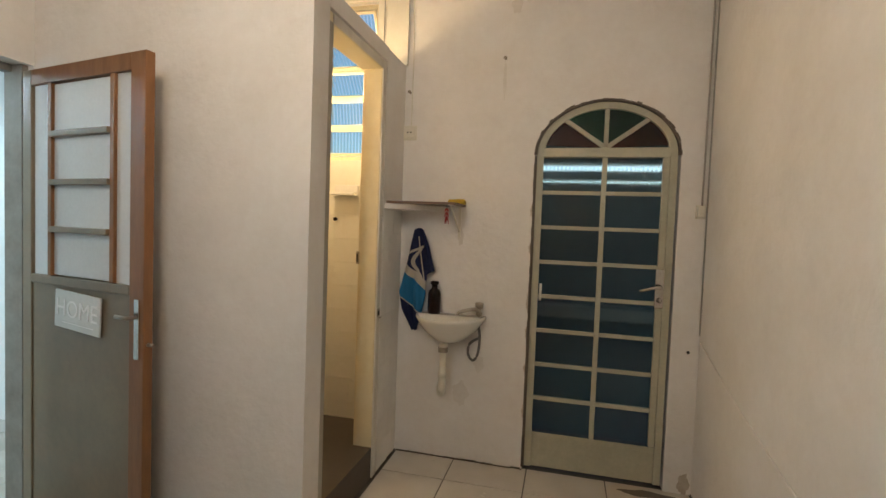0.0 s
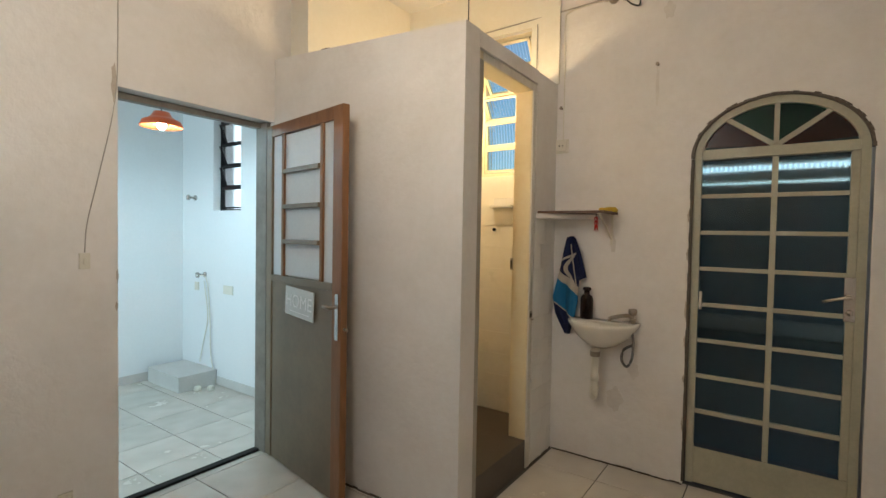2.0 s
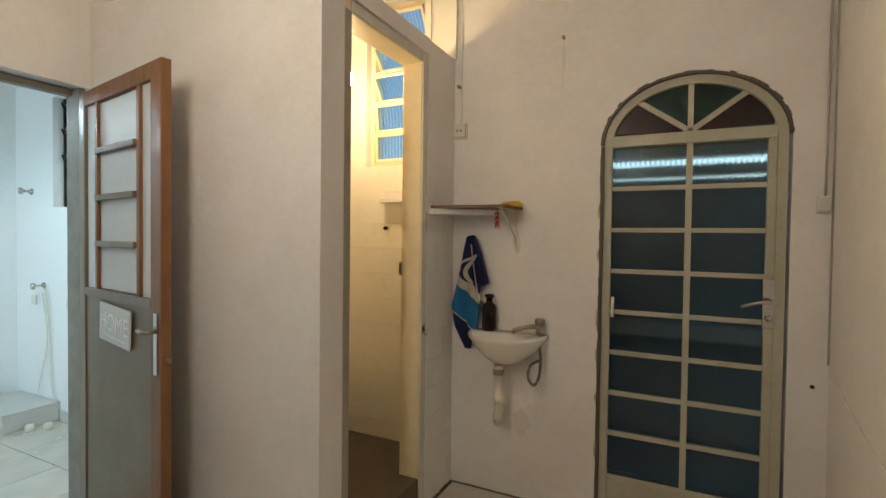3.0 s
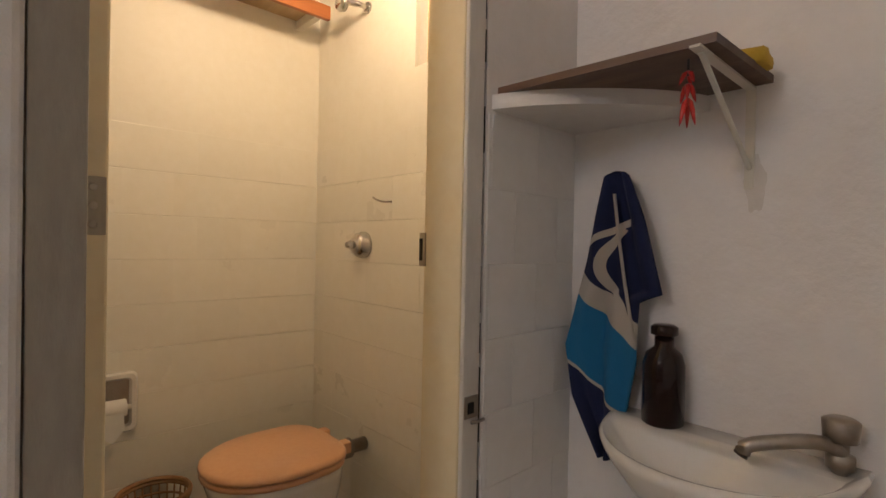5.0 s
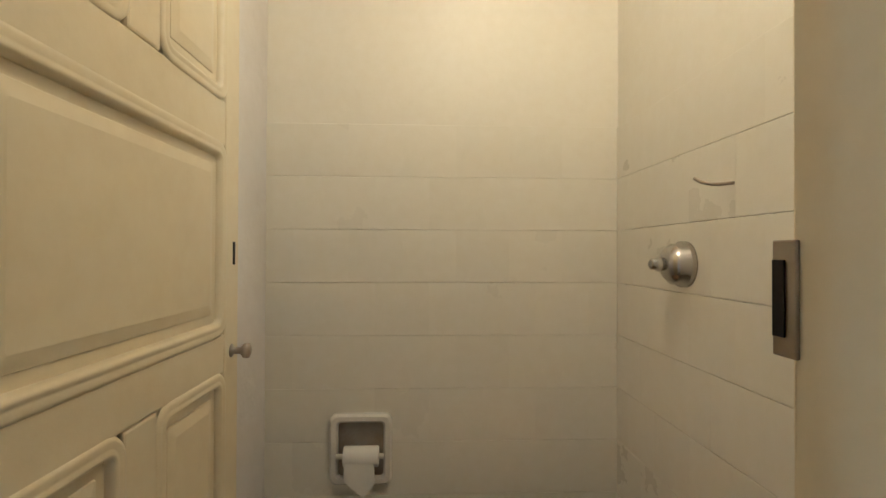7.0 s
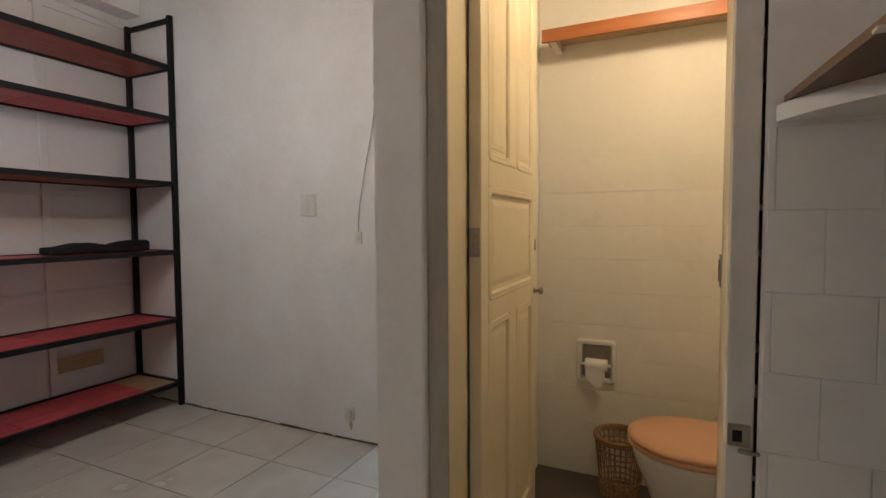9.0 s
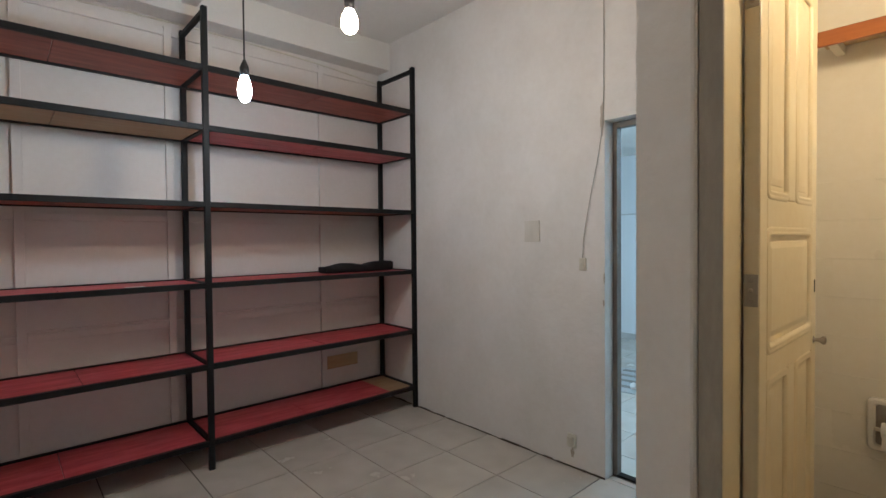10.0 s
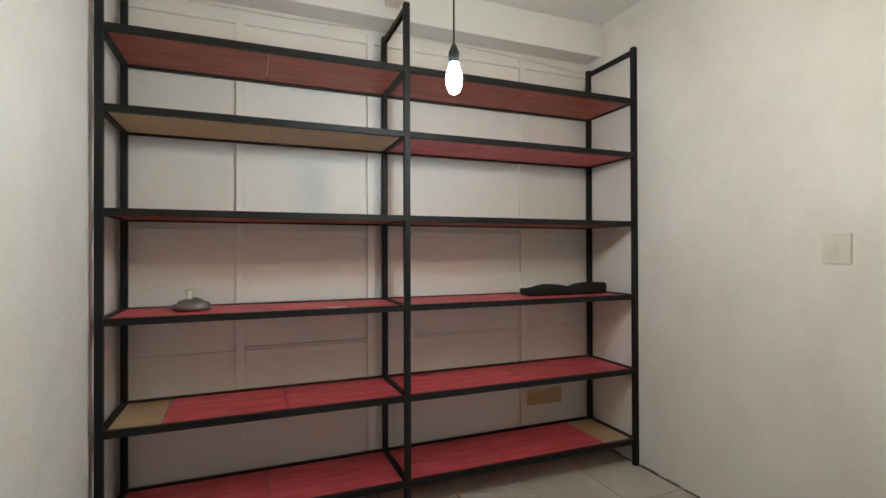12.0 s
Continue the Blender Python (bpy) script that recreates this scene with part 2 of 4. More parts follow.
def lathe(bm, profile, x=0, y=0, z=0, n=24, axis="z"):
    rings = []
    for r, h in profile:
        ring = []
        for i in range(n):
            a = 2 * math.pi * i / n
            c, s = max(r, 1e-4) * math.cos(a), max(r, 1e-4) * math.sin(a)
            ring.append(bm.verts.new((x + c, y + s, z + h) if axis == "z" else (x + c, y + h, z + s) if axis == "y" else (x + h, y + c, z + s)))
        rings.append(ring)
    for a, b in zip(rings, rings[1:]):
        for i in range(n):
            j = (i + 1) % n
            bm.faces.new((a[i], a[j], b[j], b[i]))
    bm.faces.new(rings[0][::-1])
    bm.faces.new(rings[-1])
    return bm


def tube(bm, pts, r, n=8):
    """A round bar or wire along a line of points."""
    pts = [Vector(p) for p in pts]
    rings = []
    for i, p in enumerate(pts):
        d = (pts[min(i + 1, len(pts) - 1)] - pts[max(i - 1, 0)]).normalized()
        u = d.cross(Vector((0, 0, 1)) if abs(d.z) < 0.9 else Vector((1, 0, 0))).normalized()
        v = d.cross(u)
        rings.append([bm.verts.new(p + r * (math.cos(2 * math.pi * k / n) * u + math.sin(2 * math.pi * k / n) * v)) for k in range(n)])
    for a, b in zip(rings, rings[1:]):
        for k in range(n):
            bm.faces.new((a[k], a[(k + 1) % n], b[(k + 1) % n], b[k]))
    bm.faces.new(rings[0][::-1])
    bm.faces.new(rings[-1])
    return bm


def curve_pts(pts, n=8):
    """A smooth line through a few points."""
    P = [Vector(p) for p in pts]
    P = [2 * P[0] - P[1]] + P + [2 * P[-1] - P[-2]]
    out = []
    for i in range(1, len(P) - 2):
        for k in range(n):
            t = k / n
            a, b, c, d = P[i - 1:i + 3]
            out.append(0.5 * ((2 * b) + (c - a) * t + (2 * a - 5 * b + 4 * c - d) * t * t + (3 * b - 3 * c + d - a) * t ** 3))
    return out + [P[-2]]


def loft(bm, rings, close=True):
    vs = [[bm.verts.new(p) for p in r] for r in rings]
    n = len(vs[0])
    for a, b in zip(vs, vs[1:]):
        for i in range(n):
            bm.faces.new((a[i], a[(i + 1) % n], b[(i + 1) % n], b[i]))
    if close:
        bm.faces.new(vs[0][::-1])
        bm.faces.new(vs[-1])
    return bm


# ---- plan ----
LEFT, RIGHT, BACK, RACKWALL, TOP = -1.43, 1.735, 3.2, -1.13, 3.19
BATH_FAR, BATH_FLOOR, FRONT_X = -1.26, 0.175, -0.012
DOOR_Y0, DOOR_Y1, DOOR_TOP = 1.152, 2.034, 2.12
ARCH_X0, ARCH_X1, ARCH_SPRING, ARCH_TOP = 0.80, 1.59, 1.885, 2.2
ARCH_C, ARCH_R, ARCH_H = (ARCH_X0 + ARCH_X1) / 2, (ARCH_X1 - ARCH_X0) / 2, ARCH_TOP - ARCH_SPRING
WIN_X0, WIN_X1, WIN_Z0, WIN_Z1 = -0.61, -0.2, 1.85, 2.84


def arch(inset, n=24, a0=0.0, a1=math.pi):
    return [(ARCH_C - (ARCH_R - inset) * math.cos(a0 + (a1 - a0) * i / n), ARCH_SPRING + (ARCH_H - inset) * math.sin(a0 + (a1 - a0) * i / n)) for i in range(n + 1)]


# ---- structure ----
setting("floor", boxed(LEFT - 0.15, 1.9, -2.6, 3.35, -0.4, -0.006), GROUT, "dark grout bed under pale ceramic floor tiles", "floor")
bm = bmesh.new()
box(bm, LEFT - 0.15, RIGHT + 0.15, RACKWALL - 0.15, BACK + 0.15, TOP, TOP + 0.15)
setting("ceiling", bm, CEIL, "white painted plaster ceiling with warm lamp light", "ceiling")
bm = bmesh.new()
box(bm, LEFT - 0.15, WIN_X0, BACK, BACK + 0.15, 0, TOP)
box(bm, WIN_X0, WIN_X1, BACK, BACK + 0.15, 0, WIN_Z0)
box(bm, WIN_X0, WIN_X1, BACK, BACK + 0.15, WIN_Z1, TOP)
box(bm, WIN_X1, ARCH_X0, BACK, BACK + 0.15, 0, TOP)
box(bm, ARCH_X1, RIGHT + 0.15, BACK, BACK + 0.15, 0, TOP)
prism(bm, arch(0) + [(ARCH_X1, TOP), (ARCH_X0, TOP)], "y", BACK, BACK + 0.15)
setting("wall_back", bm, PLASTER, "white painted plaster wall with arched doorway and stains", "wall")
bm = bmesh.new()
box(bm, LEFT - 0.15, LEFT, RACKWALL - 0.15, DOOR_Y0, 0, TOP)
box(bm, LEFT - 0.15, LEFT, DOOR_Y1, BACK, 0, TOP)
box(bm, LEFT - 0.15, LEFT, DOOR_Y0, DOOR_Y1, DOOR_TOP, TOP)
setting("wall_left", bm, PLASTER, "white painted plaster wall with scuffs and a doorway", "wall")
setting("wall_right", boxed(RIGHT, RIGHT + 0.15, RACKWALL - 0.15, BACK, 0, TOP), PLASTER, "plain white painted plaster wall", "wall")
setting("wall_rack", boxed(LEFT, RIGHT, RACKWALL - 0.15, RACKWALL, 0, TOP), PANEL, "white painted panelled partition behind the shelving", "wall")
# beams
setting("beam_rack", boxed(LEFT, RIGHT, RACKWALL, -0.95, 2.95, TOP, 0.006), CEIL, "white painted beam above the shelving", "beam")
setting("beam_cross", boxed(0.17, 0.27, -0.95, 0.0, 3.02, TOP, 0.006), CEIL, "short white painted cross beam under ceiling", "beam")
# battens on the panelled wall
bm = bmesh.new()
for bx in (1.11, 0.32, 0.06, -0.83):
    box(bm, bx - 0.024, bx + 0.024, RACKWALL, RACKWALL + 0.024, 0.02, 2.9, 0.003)
for bz in (0.87, 1.59, 2.86):
    for x0, x1 in ((LEFT, -0.854), (-0.806, 0.036), (0.084, 0.296), (0.344, 1.086), (1.134, RIGHT)):
        box(bm, x0, x1, RACKWALL, RACKWALL + 0.02, bz - 0.022, bz + 0.022, 0.003)
for x0, x1 in ((LEFT, -0.854), (-0.806, 0.036), (0.344, 1.086)):
    box(bm, x0, x1, RACKWALL, RACKWALL + 0.03, 0.896, 0.91, 0.003)
setting("trim_panel", bm, PANEL, "white painted battens on the panelled wall", "trim")
# bathroom box
bm = bmesh.new()
prism(bm, [(LEFT, 0), (0, 0), (0, 2.43), (LEFT, 2.515)], "y", 2.04, 2.16)
setting("wall_partition", bm, PLASTER, "white plastered bathroom partition that stops below ceiling", "wall")
bm = bmesh.new()
prism(bm, [(-0.14, 2.16), (0.0, 2.16), (0.0, 2.171), (-0.003, 2.177), (-0.010, 2.181), (-0.14, 2.181)], "z", 0, 2.43)
box(bm, -0.14, FRONT_X, 2.879, BACK, 0, 2.43)
box(bm, -0.14, -0.004, 2.181, 2.876, 2.35, 2.43)
setting("wall_bathroom_front", bm, PLASTER, "white plastered bathroom wall with a narrow doorway", "wall")
setting("wall_bathroom_far", boxed(LEFT, BATH_FAR, 2.16, BACK, 0, TOP - 0.003), BATH_PAINT, "cream painted bathroom wall above tiles", "wall")
bm = bmesh.new()
for x0, x1, z0, z1 in ((BATH_FAR, WIN_X0, BATH_FLOOR, TOP), (WIN_X0, WIN_X1, BATH_FLOOR, WIN_Z0), (WIN_X0, WIN_X1, WIN_Z1, TOP), (WIN_X1, -0.12, BATH_FLOOR, TOP)):
    box(bm, x0, x1, BACK - 0.02, BACK - 0.001, z0, z1)
box(bm, -0.12, 0.0, BACK - 0.02, BACK - 0.001, 2.433, TOP)
setting("wall_bathroom_lining", bm, BATH_PAINT, "cream painted bathroom wall with a louvred window", "wall")


def bathroom_slab():
    outline = [(BATH_FAR, 2.163), (-0.142, 2.163), (-0.142, 2.184), (-0.022, 2.184), (-0.022, 2.873), (-0.142, 2.873), (-0.142, BACK - 0.021), (BATH_FAR, BACK - 0.021)]
    return prism(bmesh.new(), outline, "z", -0.004, BATH_FLOOR)


setting("floor_bathroom", bathroom_slab(), CEMENT, "dark brown raised cement bathroom floor", "floor")
# bathroom door frame, set back from the plaster
bm = bmesh.new()
box(bm, -0.143, -0.020, 2.183, 2.236, BATH_FLOOR, 2.3, 0.003)
box(bm, -0.132, -0.022, 2.824, 2.8755, BATH_FLOOR, 2.3, 0.003)
box(bm, -0.143, -0.020, 2.183, 2.874, 2.3, 2.348, 0.003)
setting("door_frame_bathroom", bm, CREAM, "cream enamelled wooden door frame, worn", "door frame")
bm = bmesh.new()
box(bm, -0.022, -0.012, 2.826, 2.873, 0.0, 2.346, 0.003)
box(bm, -0.020, -0.014, 2.235, 2.826, 2.303, 2.346, 0.002)
setting("trim_bathroom", bm, TRIM, "worn whitish grey trim round the bathroom door", "trim")
setting("trim_hinge_side", boxed(-0.020, -0.014, 2.183, 2.235, 0.0, 2.302, 0.002), DIRTY_SHADE_TRIM, "dirty grey brown door frame edge with shade in its colour", "trim")
bm = bmesh.new()
for i in range(26):
    z = 0.1 + i * 0.085 + random.uniform(-0.02, 0.02)
    box(bm, FRONT_X - 0.012, FRONT_X - 0.007 + random.uniform(0, 0.004), 2.8745, 2.8795, z, z + random.uniform(0.06, 0.1))
setting("trim_gap", bm, DARK, "dark crack between door frame and wall", "crack")

# second room beyond the left doorway
KN, KX, KF, HX = 2.98, -4.41, -0.215, -6.35
KW0, KW1 = -3.775, -3.27
setting("floor_kitchen", boxed(HX - 0.15, LEFT - 0.15, -2.6, KN + 0.2, KF - 0.15, KF - 0.006), GROUT, "grout bed under pale tiles of the lower room", "floor")
bm = bmesh.new()
box(bm, KX, KW0, KN, KN + 0.24, KF, 2.75)
box(bm, KW0, KW1, KN, KN + 0.24, KF, 1.64)
box(bm, KW0, KW1, KN, KN + 0.24, 2.6, 2.75)
box(bm, KW1, LEFT - 0.15, KN, KN + 0.24, KF, 2.75)
setting("wall_kitchen_north", bm, COOLPAINT, "white painted wall with narrow louvred window", "wall")
setting("wall_kitchen_west", boxed(KX - 0.15, KX, 0.2, KN + 0.24, KF, 2.75), COOLPAINT, "white painted wall of the bright room", "wall")
setting("wall_hall_west", boxed(HX - 0.15, HX, -2.6, 0.35, KF, 2.75), COOLPAINT, "white painted far wall with a dado line", "wall")
setting("wall_hall_north", boxed(HX, KX - 0.15, 0.2, 0.35, KF, 2.75), COOLPAINT, "white painted hall wall", "wall")
# Wall out of view; its opening is made up to hold the fill lamp.
bm = bmesh.new()
box(bm, HX, -3.2, -2.6, -2.45, KF, 2.75)
box(bm, -2.0, LEFT - 0.15, -2.6, -2.45, KF, 2.75)
box(bm, -3.2, -2.0, -2.6, -2.45, KF, 0.9)
box(bm, -3.2, -2.0, -2.6, -2.45, 2.2, 2.75)
setting("wall_kitchen_south", bm, COOLPAINT, "unseen white wall with an added opening for a fill lamp", "wall")
setting("wall_kitchen_east", boxed(LEFT - 0.15, LEFT, -2.6, RACKWALL - 0.15, 0, 2.75), COOLPAINT, "white painted return wall", "wall")
setting("ceiling_kitchen", boxed(HX - 0.15, LEFT - 0.15, -2.6, KN + 0.24, 2.75, 2.9), CEIL, "white ceiling of the bright room", "ceiling")
bm = bmesh.new()
box(bm, HX, HX + 0.015, -2.45, 0.2, KF, KF + 0.09, 0.003)
box(bm, HX, HX + 0.02, -2.45, 0.2, 1.795, 1.815, 0.003)
box(bm, KX, KX + 0.012, 0.2, KN, KF, KF + 0.09, 0.003)
box(bm, KX + 0.012, LEFT - 0.15, KN - 0.012, KN, KF, KF + 0.09, 0.003)
setting("baseboard_kitchen", bm, STEPSTONE, "low beige skirting in the bright room", "baseboard")
# Added fill lamp at the made-up south opening, brightens this room.
south_light = new("window_daylight", bpy.data.lights.new("window_daylight", "AREA"))
south_light.data.shape, south_light.data.size, south_light.data.size_y = "RECTANGLE", 1.1, 1.2
south_light.data.energy, south_light.data.color = 85.0, (0.60, 0.84, 1.0)
south_light.matrix_world = look((-2.6, -2.44, 1.55), (-2.6, 0, 1.2))

# doorway frame of the bright room
bm = bmesh.new()
fx0, fx1 = LEFT - 0.14, LEFT - 0.09
box(bm, fx0, fx1, DOOR_Y0, DOOR_Y0 + 0.03, 0, DOOR_TOP, 0.003)
box(bm, fx0, fx1 + 0.06, DOOR_Y1 - 0.03, DOOR_Y1, 0, DOOR_TOP, 0.003)
box(bm, fx0, fx1, DOOR_Y0 + 0.03, DOOR_Y1 - 0.03, DOOR_TOP - 0.035, DOOR_TOP, 0.003)
setting("door_frame_kitchen", bm, FRAME_METAL, "worn grey metal door frame", "door frame")
setting("threshold", boxed(LEFT - 0.14, LEFT - 0.09, DOOR_Y0, DOOR_Y1, 0.0, 0.012, 0.003), DARK, "dark metal threshold strip", "threshold")


# ---- open half-glazed door ----
def kitchen_door():
    W, H, M0, M1 = 0.858, 2.07, 0.195, 0.635
    d = thing("door_kitchen", LEFT - 0.006, DOOR_Y1 - 0.022, 0.012, "open brown metal door with frosted louvre panes and hung sign", "door", rz=-10.3)
    tagged(d, kind="structure")
    for n, b in (("stile", (0, 0.07, -0.02, 0.02, 0, H)), ("stile", (W - 0.09, W, -0.02, 0.02, 0, H)), ("rail", (0.07, W - 0.09, -0.02, 0.02, H - 0.07, H)), ("rail", (0.07, W - 0.09, -0.02, 0.02, 1.11, 1.15))):
        part(n, boxed(*b, 0.004), DOOR_WOOD if b[0] > 0.5 or b[4] > 1.5 else DOOR_METAL, d)
    part("lower_panel", boxed(0.07, W - 0.09, -0.012, 0.012, 0.0, 1.11, 0.002), DOOR_METAL, d, "dull brown sheet metal lower panel")
    zs = (1.15, 1.358, 1.565, 1.775, H - 0.07)
    for x in (M0, M1):
        part("mullion", boxed(x, x + 0.028, -0.018, 0.018, 1.15, H - 0.07, 0.003), DOOR_WOOD, d)
    for z in zs[1:-1]:
        part("glazing_bar", boxed(M0 + 0.028, M1, -0.03, 0.014, z - 0.013, z + 0.013, 0.003), DOOR_METAL, d)
    for z0, z1 in zip(zs, zs[1:]):
        part("pane", boxed(M0 + 0.028, M1, -0.004, 0.004, z0 + 0.006, z1 - 0.006), FROST, d, "frosted white glass")
    for x0, x1 in ((0.07, M0), (M1 + 0.028, W - 0.09)):
        part("pane", boxed(x0, x1, -0.004, 0.004, 1.15, H - 0.07), FROST, d, "frosted white glass")
    part("lock_plate", boxed(W - 0.052, W - 0.022, -0.026, -0.02, 0.86, 1.1, 0.002), CHROME, d)
    handle = bmesh.new()
    tube(handle, [(W - 0.037, -0.02, 1.03), (W - 0.037, -0.06, 1.03), (W - 0.055, -0.064, 1.03), (W - 0.11, -0.06, 1.03)], 0.008)
    part("handle", handle, STEEL, d, "short worn steel lever", True)
    bm = bmesh.new()
    tube(bm, [(W, 0, 0.92), (W + 0.03, 0, 0.92)], 0.008)
    part("latch_bolt", bm, STEEL, d, "", True)
    sign = thing("hanging_sign", 0, 0, 0, "pale rectangular sign with white word HOME on door", "sign")
    sign.matrix_world = d.matrix_world @ pose(0.27, -0.02, 0.935, 0, 3, 0)
    part("board", boxed(0, 0.32, -0.008, 0, 0, 0.165, 0.002), SIGN, sign)
    text("lettering", "HOME", 0.105, sign, pose(0.16, -0.0095, 0.055, 90, 0, 0), SIGN_LETTER)
    line = boxed(0.06, 0.28, -0.0095, -0.008, 0.025, 0.03)
    part("caption_bar", line, SIGN_LETTER, sign)
    return d


def text(name, words, size, parent, m, material):
    cu = bpy.data.curves.new(name, "FONT")
    cu.body, cu.size, cu.align_x, cu.extrude = words, size, "CENTER", 0.001
    tmp = new(name + "_tmp", cu)
    me = bpy.data.meshes.new_from_object(tmp.evaluated_get(bpy.context.evaluated_depsgraph_get()))
    bpy.data.objects.remove(tmp)
    me.materials.clear()
    me.materials.append(material)
    ob = new(name, me)
    ob.parent = parent
    ob.matrix_basis = m
    return ob


kitchen_door()


# ---- arched door ----
def fluted(x0, x1, z0, z1, y):
    """A sheet of vertically fluted glass."""
    n = max(8, int((x1 - x0) / 0.0022))
    line = []
    for i in range(n + 1):
        x = x0 + (x1 - x0) * i / n
        line.append((x, y - 0.004 + 0.0019 * math.cos(2 * math.pi * (x - x0) / 0.0225)))
    return prism(bmesh.new(), line + [(x1, y + 0.003), (x0, y + 0.003)], "z", z0, z1)


def glass_part(name, bm, material, parent, label=""):
    ob = part(name, bm, material, parent, label)
    ob.visible_shadow = False
    return ob


def arched_door():
    d = thing("door_arched", 0, 0, 0, "arched metal door with fluted glass panes and coloured fanlight", "door")
    tagged(d, kind="structure")
    y0, y1 = BACK + 0.03, BACK + 0.07
    outer, inner = arch(0.012), arch(0.05)
    bm = bmesh.new()
    prism(bm, [(ARCH_X0 + 0.012, 0.02)] + outer + [(ARCH_X1 - 0.012, 0.02), (ARCH_X1 - 0.05, 0.02)] + inner[::-1] + [(ARCH_X0 + 0.05, 0.02)], "y", y0 - 0.012, y1)
    part("outer_frame", bm, ARCH_METAL, d, "worn greenish cream steel frame")
    xl, xr, xm = ARCH_X0 + 0.05, ARCH_X1 - 0.05, ARCH_C
    part("transom", boxed(xl, xr, y0 - 0.008, y1 - 0.005, 1.875, 1.93, 0.003), ARCH_METAL, d)
    part("kick_panel", boxed(xl, xr, y0, y1 - 0.01, 0.02, 0.215, 0.003), ARCH_METAL, d)
    part("kick_rail", boxed(xl, xr, y0 - 0.006, y0 - 0.001, 0.2, 0.232, 0.002), ARCH_METAL, d)
    part("lock_stile", boxed(xr - 0.035, xr, y0 - 0.004, y1 - 0.01, 0.232, 1.875, 0.003), ARCH_METAL, d)
    part("centre_mullion", boxed(xm - 0.014, xm + 0.014, y0 - 0.003, y1 - 0.012, 0.232, 1.875, 0.003), ARCH_METAL, d)
    n, z0, z1 = 8, 0.232, 1.875
    h = (z1 - z0) / n
    for i in range(1, n):
        for a, b in ((xl, xm - 0.014), (xm + 0.014, xr - 0.035)):
            part("glazing_bar", boxed(a, b, y0 - 0.001, y1 - 0.014, z0 + i * h - 0.011, z0 + i * h + 0.011, 0.002), ARCH_METAL, d)
    for i in range(n):
        for a, b in ((xl, xm - 0.014), (xm + 0.014, xr - 0.035)):
            glass_part("pane", fluted(a, b, z0 + i * h + 0.011, z0 + (i + 1) * h - 0.011, y0 + 0.018), FLUTED, d)
    # fanlight: three bars that meet on the transom, four coloured panes
    base = (xm, 1.93)
    rim = arch(0.045, 40)
    for k in (11, 20, 29):
        px, pz = rim[k]
        dx, dz = px - base[0], pz - base[1]
        ln = math.hypot(dx, dz)
        u, v = -dz / ln * 0.012, dx / ln * 0.012
        bm = bmesh.new()
        prism(bm, [(base[0] + u, base[1] + v), (base[0] - u, base[1] - v), (px - u, pz - v), (px + u, pz + v)], "y", y0 - 0.004, y1 - 0.012)
        part("fanlight_bar", bm, ARCH_METAL, d)
    for a, b, m in ((3, 11, RED_GLASS), (11, 20, GREEN_GLASS), (20, 29, GREEN_GLASS), (29, 37, RED_GLASS)):
        bm = bmesh.new()
        prism(bm, [base] + rim[a:b + 1], "y", y0 + 0.015, y0 + 0.02)
        glass_part("fanlight_pane", bm, m, d, "dark green glass" if m is GREEN_GLASS else "dark red glass")
    plate = part("lock_plate", boxed(xr - 0.045, xr + 0.002, y0 - 0.014, y0 - 0.008, 1.03, 1.25, 0.003), CHROME, d, "worn chrome lock plate")
    bm = bmesh.new()
    tube(bm, [(xr - 0.02, y0 - 0.012, 1.155), (xr - 0.02, y0 - 0.05, 1.155), (xr - 0.05, y0 - 0.056, 1.15), (xr - 0.13, y0 - 0.05, 1.125)], 0.009)
    lathe(bm, [(0.014, 0), (0.014, -0.01)], xr - 0.02, y0 - 0.014, 1.075, 14, "y")
    part("lever", bm, CHROME, plate, "", True)
    bm = bmesh.new()
    tube(bm, [(xl + 0.015, y0 - 0.012, 1.03), (xl + 0.015, y0 - 0.02, 1.06), (xl + 0.015, y0 - 0.012, 1.13)], 0.008)
    part("hinge_pin", bm, PLASTIC, d, "", True)
    return d


arched_door()
# crumbling dark joint round the arched frame
bm = bmesh.new()
for i in range(40):
    z = 0.02 + i * 0.0465
    box(bm, ARCH_X0 - random.uniform(0.001, 0.005), ARCH_X0 + 0.0125, BACK - 0.002, BACK + 0.02, z, z + 0.0463)
pts = arch(0.012, 40)
for (xa, za), (xb, zb) in zip(pts, pts[1:]):
    o = random.uniform(0.012, 0.02)
    nx, nz = (xa - ARCH_C) / ARCH_R, (za - ARCH_SPRING) / ARCH_H
    prism(bm, [(xa, za), (xb, zb), (xb + nx * o, zb + nz * o), (xa + nx * o, za + nz * o)], "y", BACK - 0.002, BACK + 0.02)
setting("trim_arch_joint", bm, CEMENT, "dark crumbling joint round the arched door", "joint")


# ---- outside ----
setting("ground", boxed(-60, 60, 3.35, 90, -0.3, -0.03), SHADED_STONE, "concrete yard outside the arched door, coloured dim", "ground")
# Added dark masses, not clearly seen, that leave bright slits behind the glass.
setting("wall_yard", boxed(0.1, 2.6, 4.6, 4.75, -0.03, 1.865), SHADED_STONE, "added dark yard wall below a bright slit", "wall")
setting("roof_yard", boxed(0.35, 2.6, 3.36, 4.9, 2.42, 2.52), SHADED_STONE, "added dark roof that shades the fanlight", "roof")
setting("beam_yard", boxed(0.35, 2.6, 4.6, 4.75, 2.03, 2.42), SHADED_STONE, "added dark beam above the bright slit", "beam")
setting("backdrop", boxed(-9.0, -3.2, 5.2, 5.25, -0.03, 6.0), SKYCARD, "plain bright daylight beyond the louvred window", "backdrop")
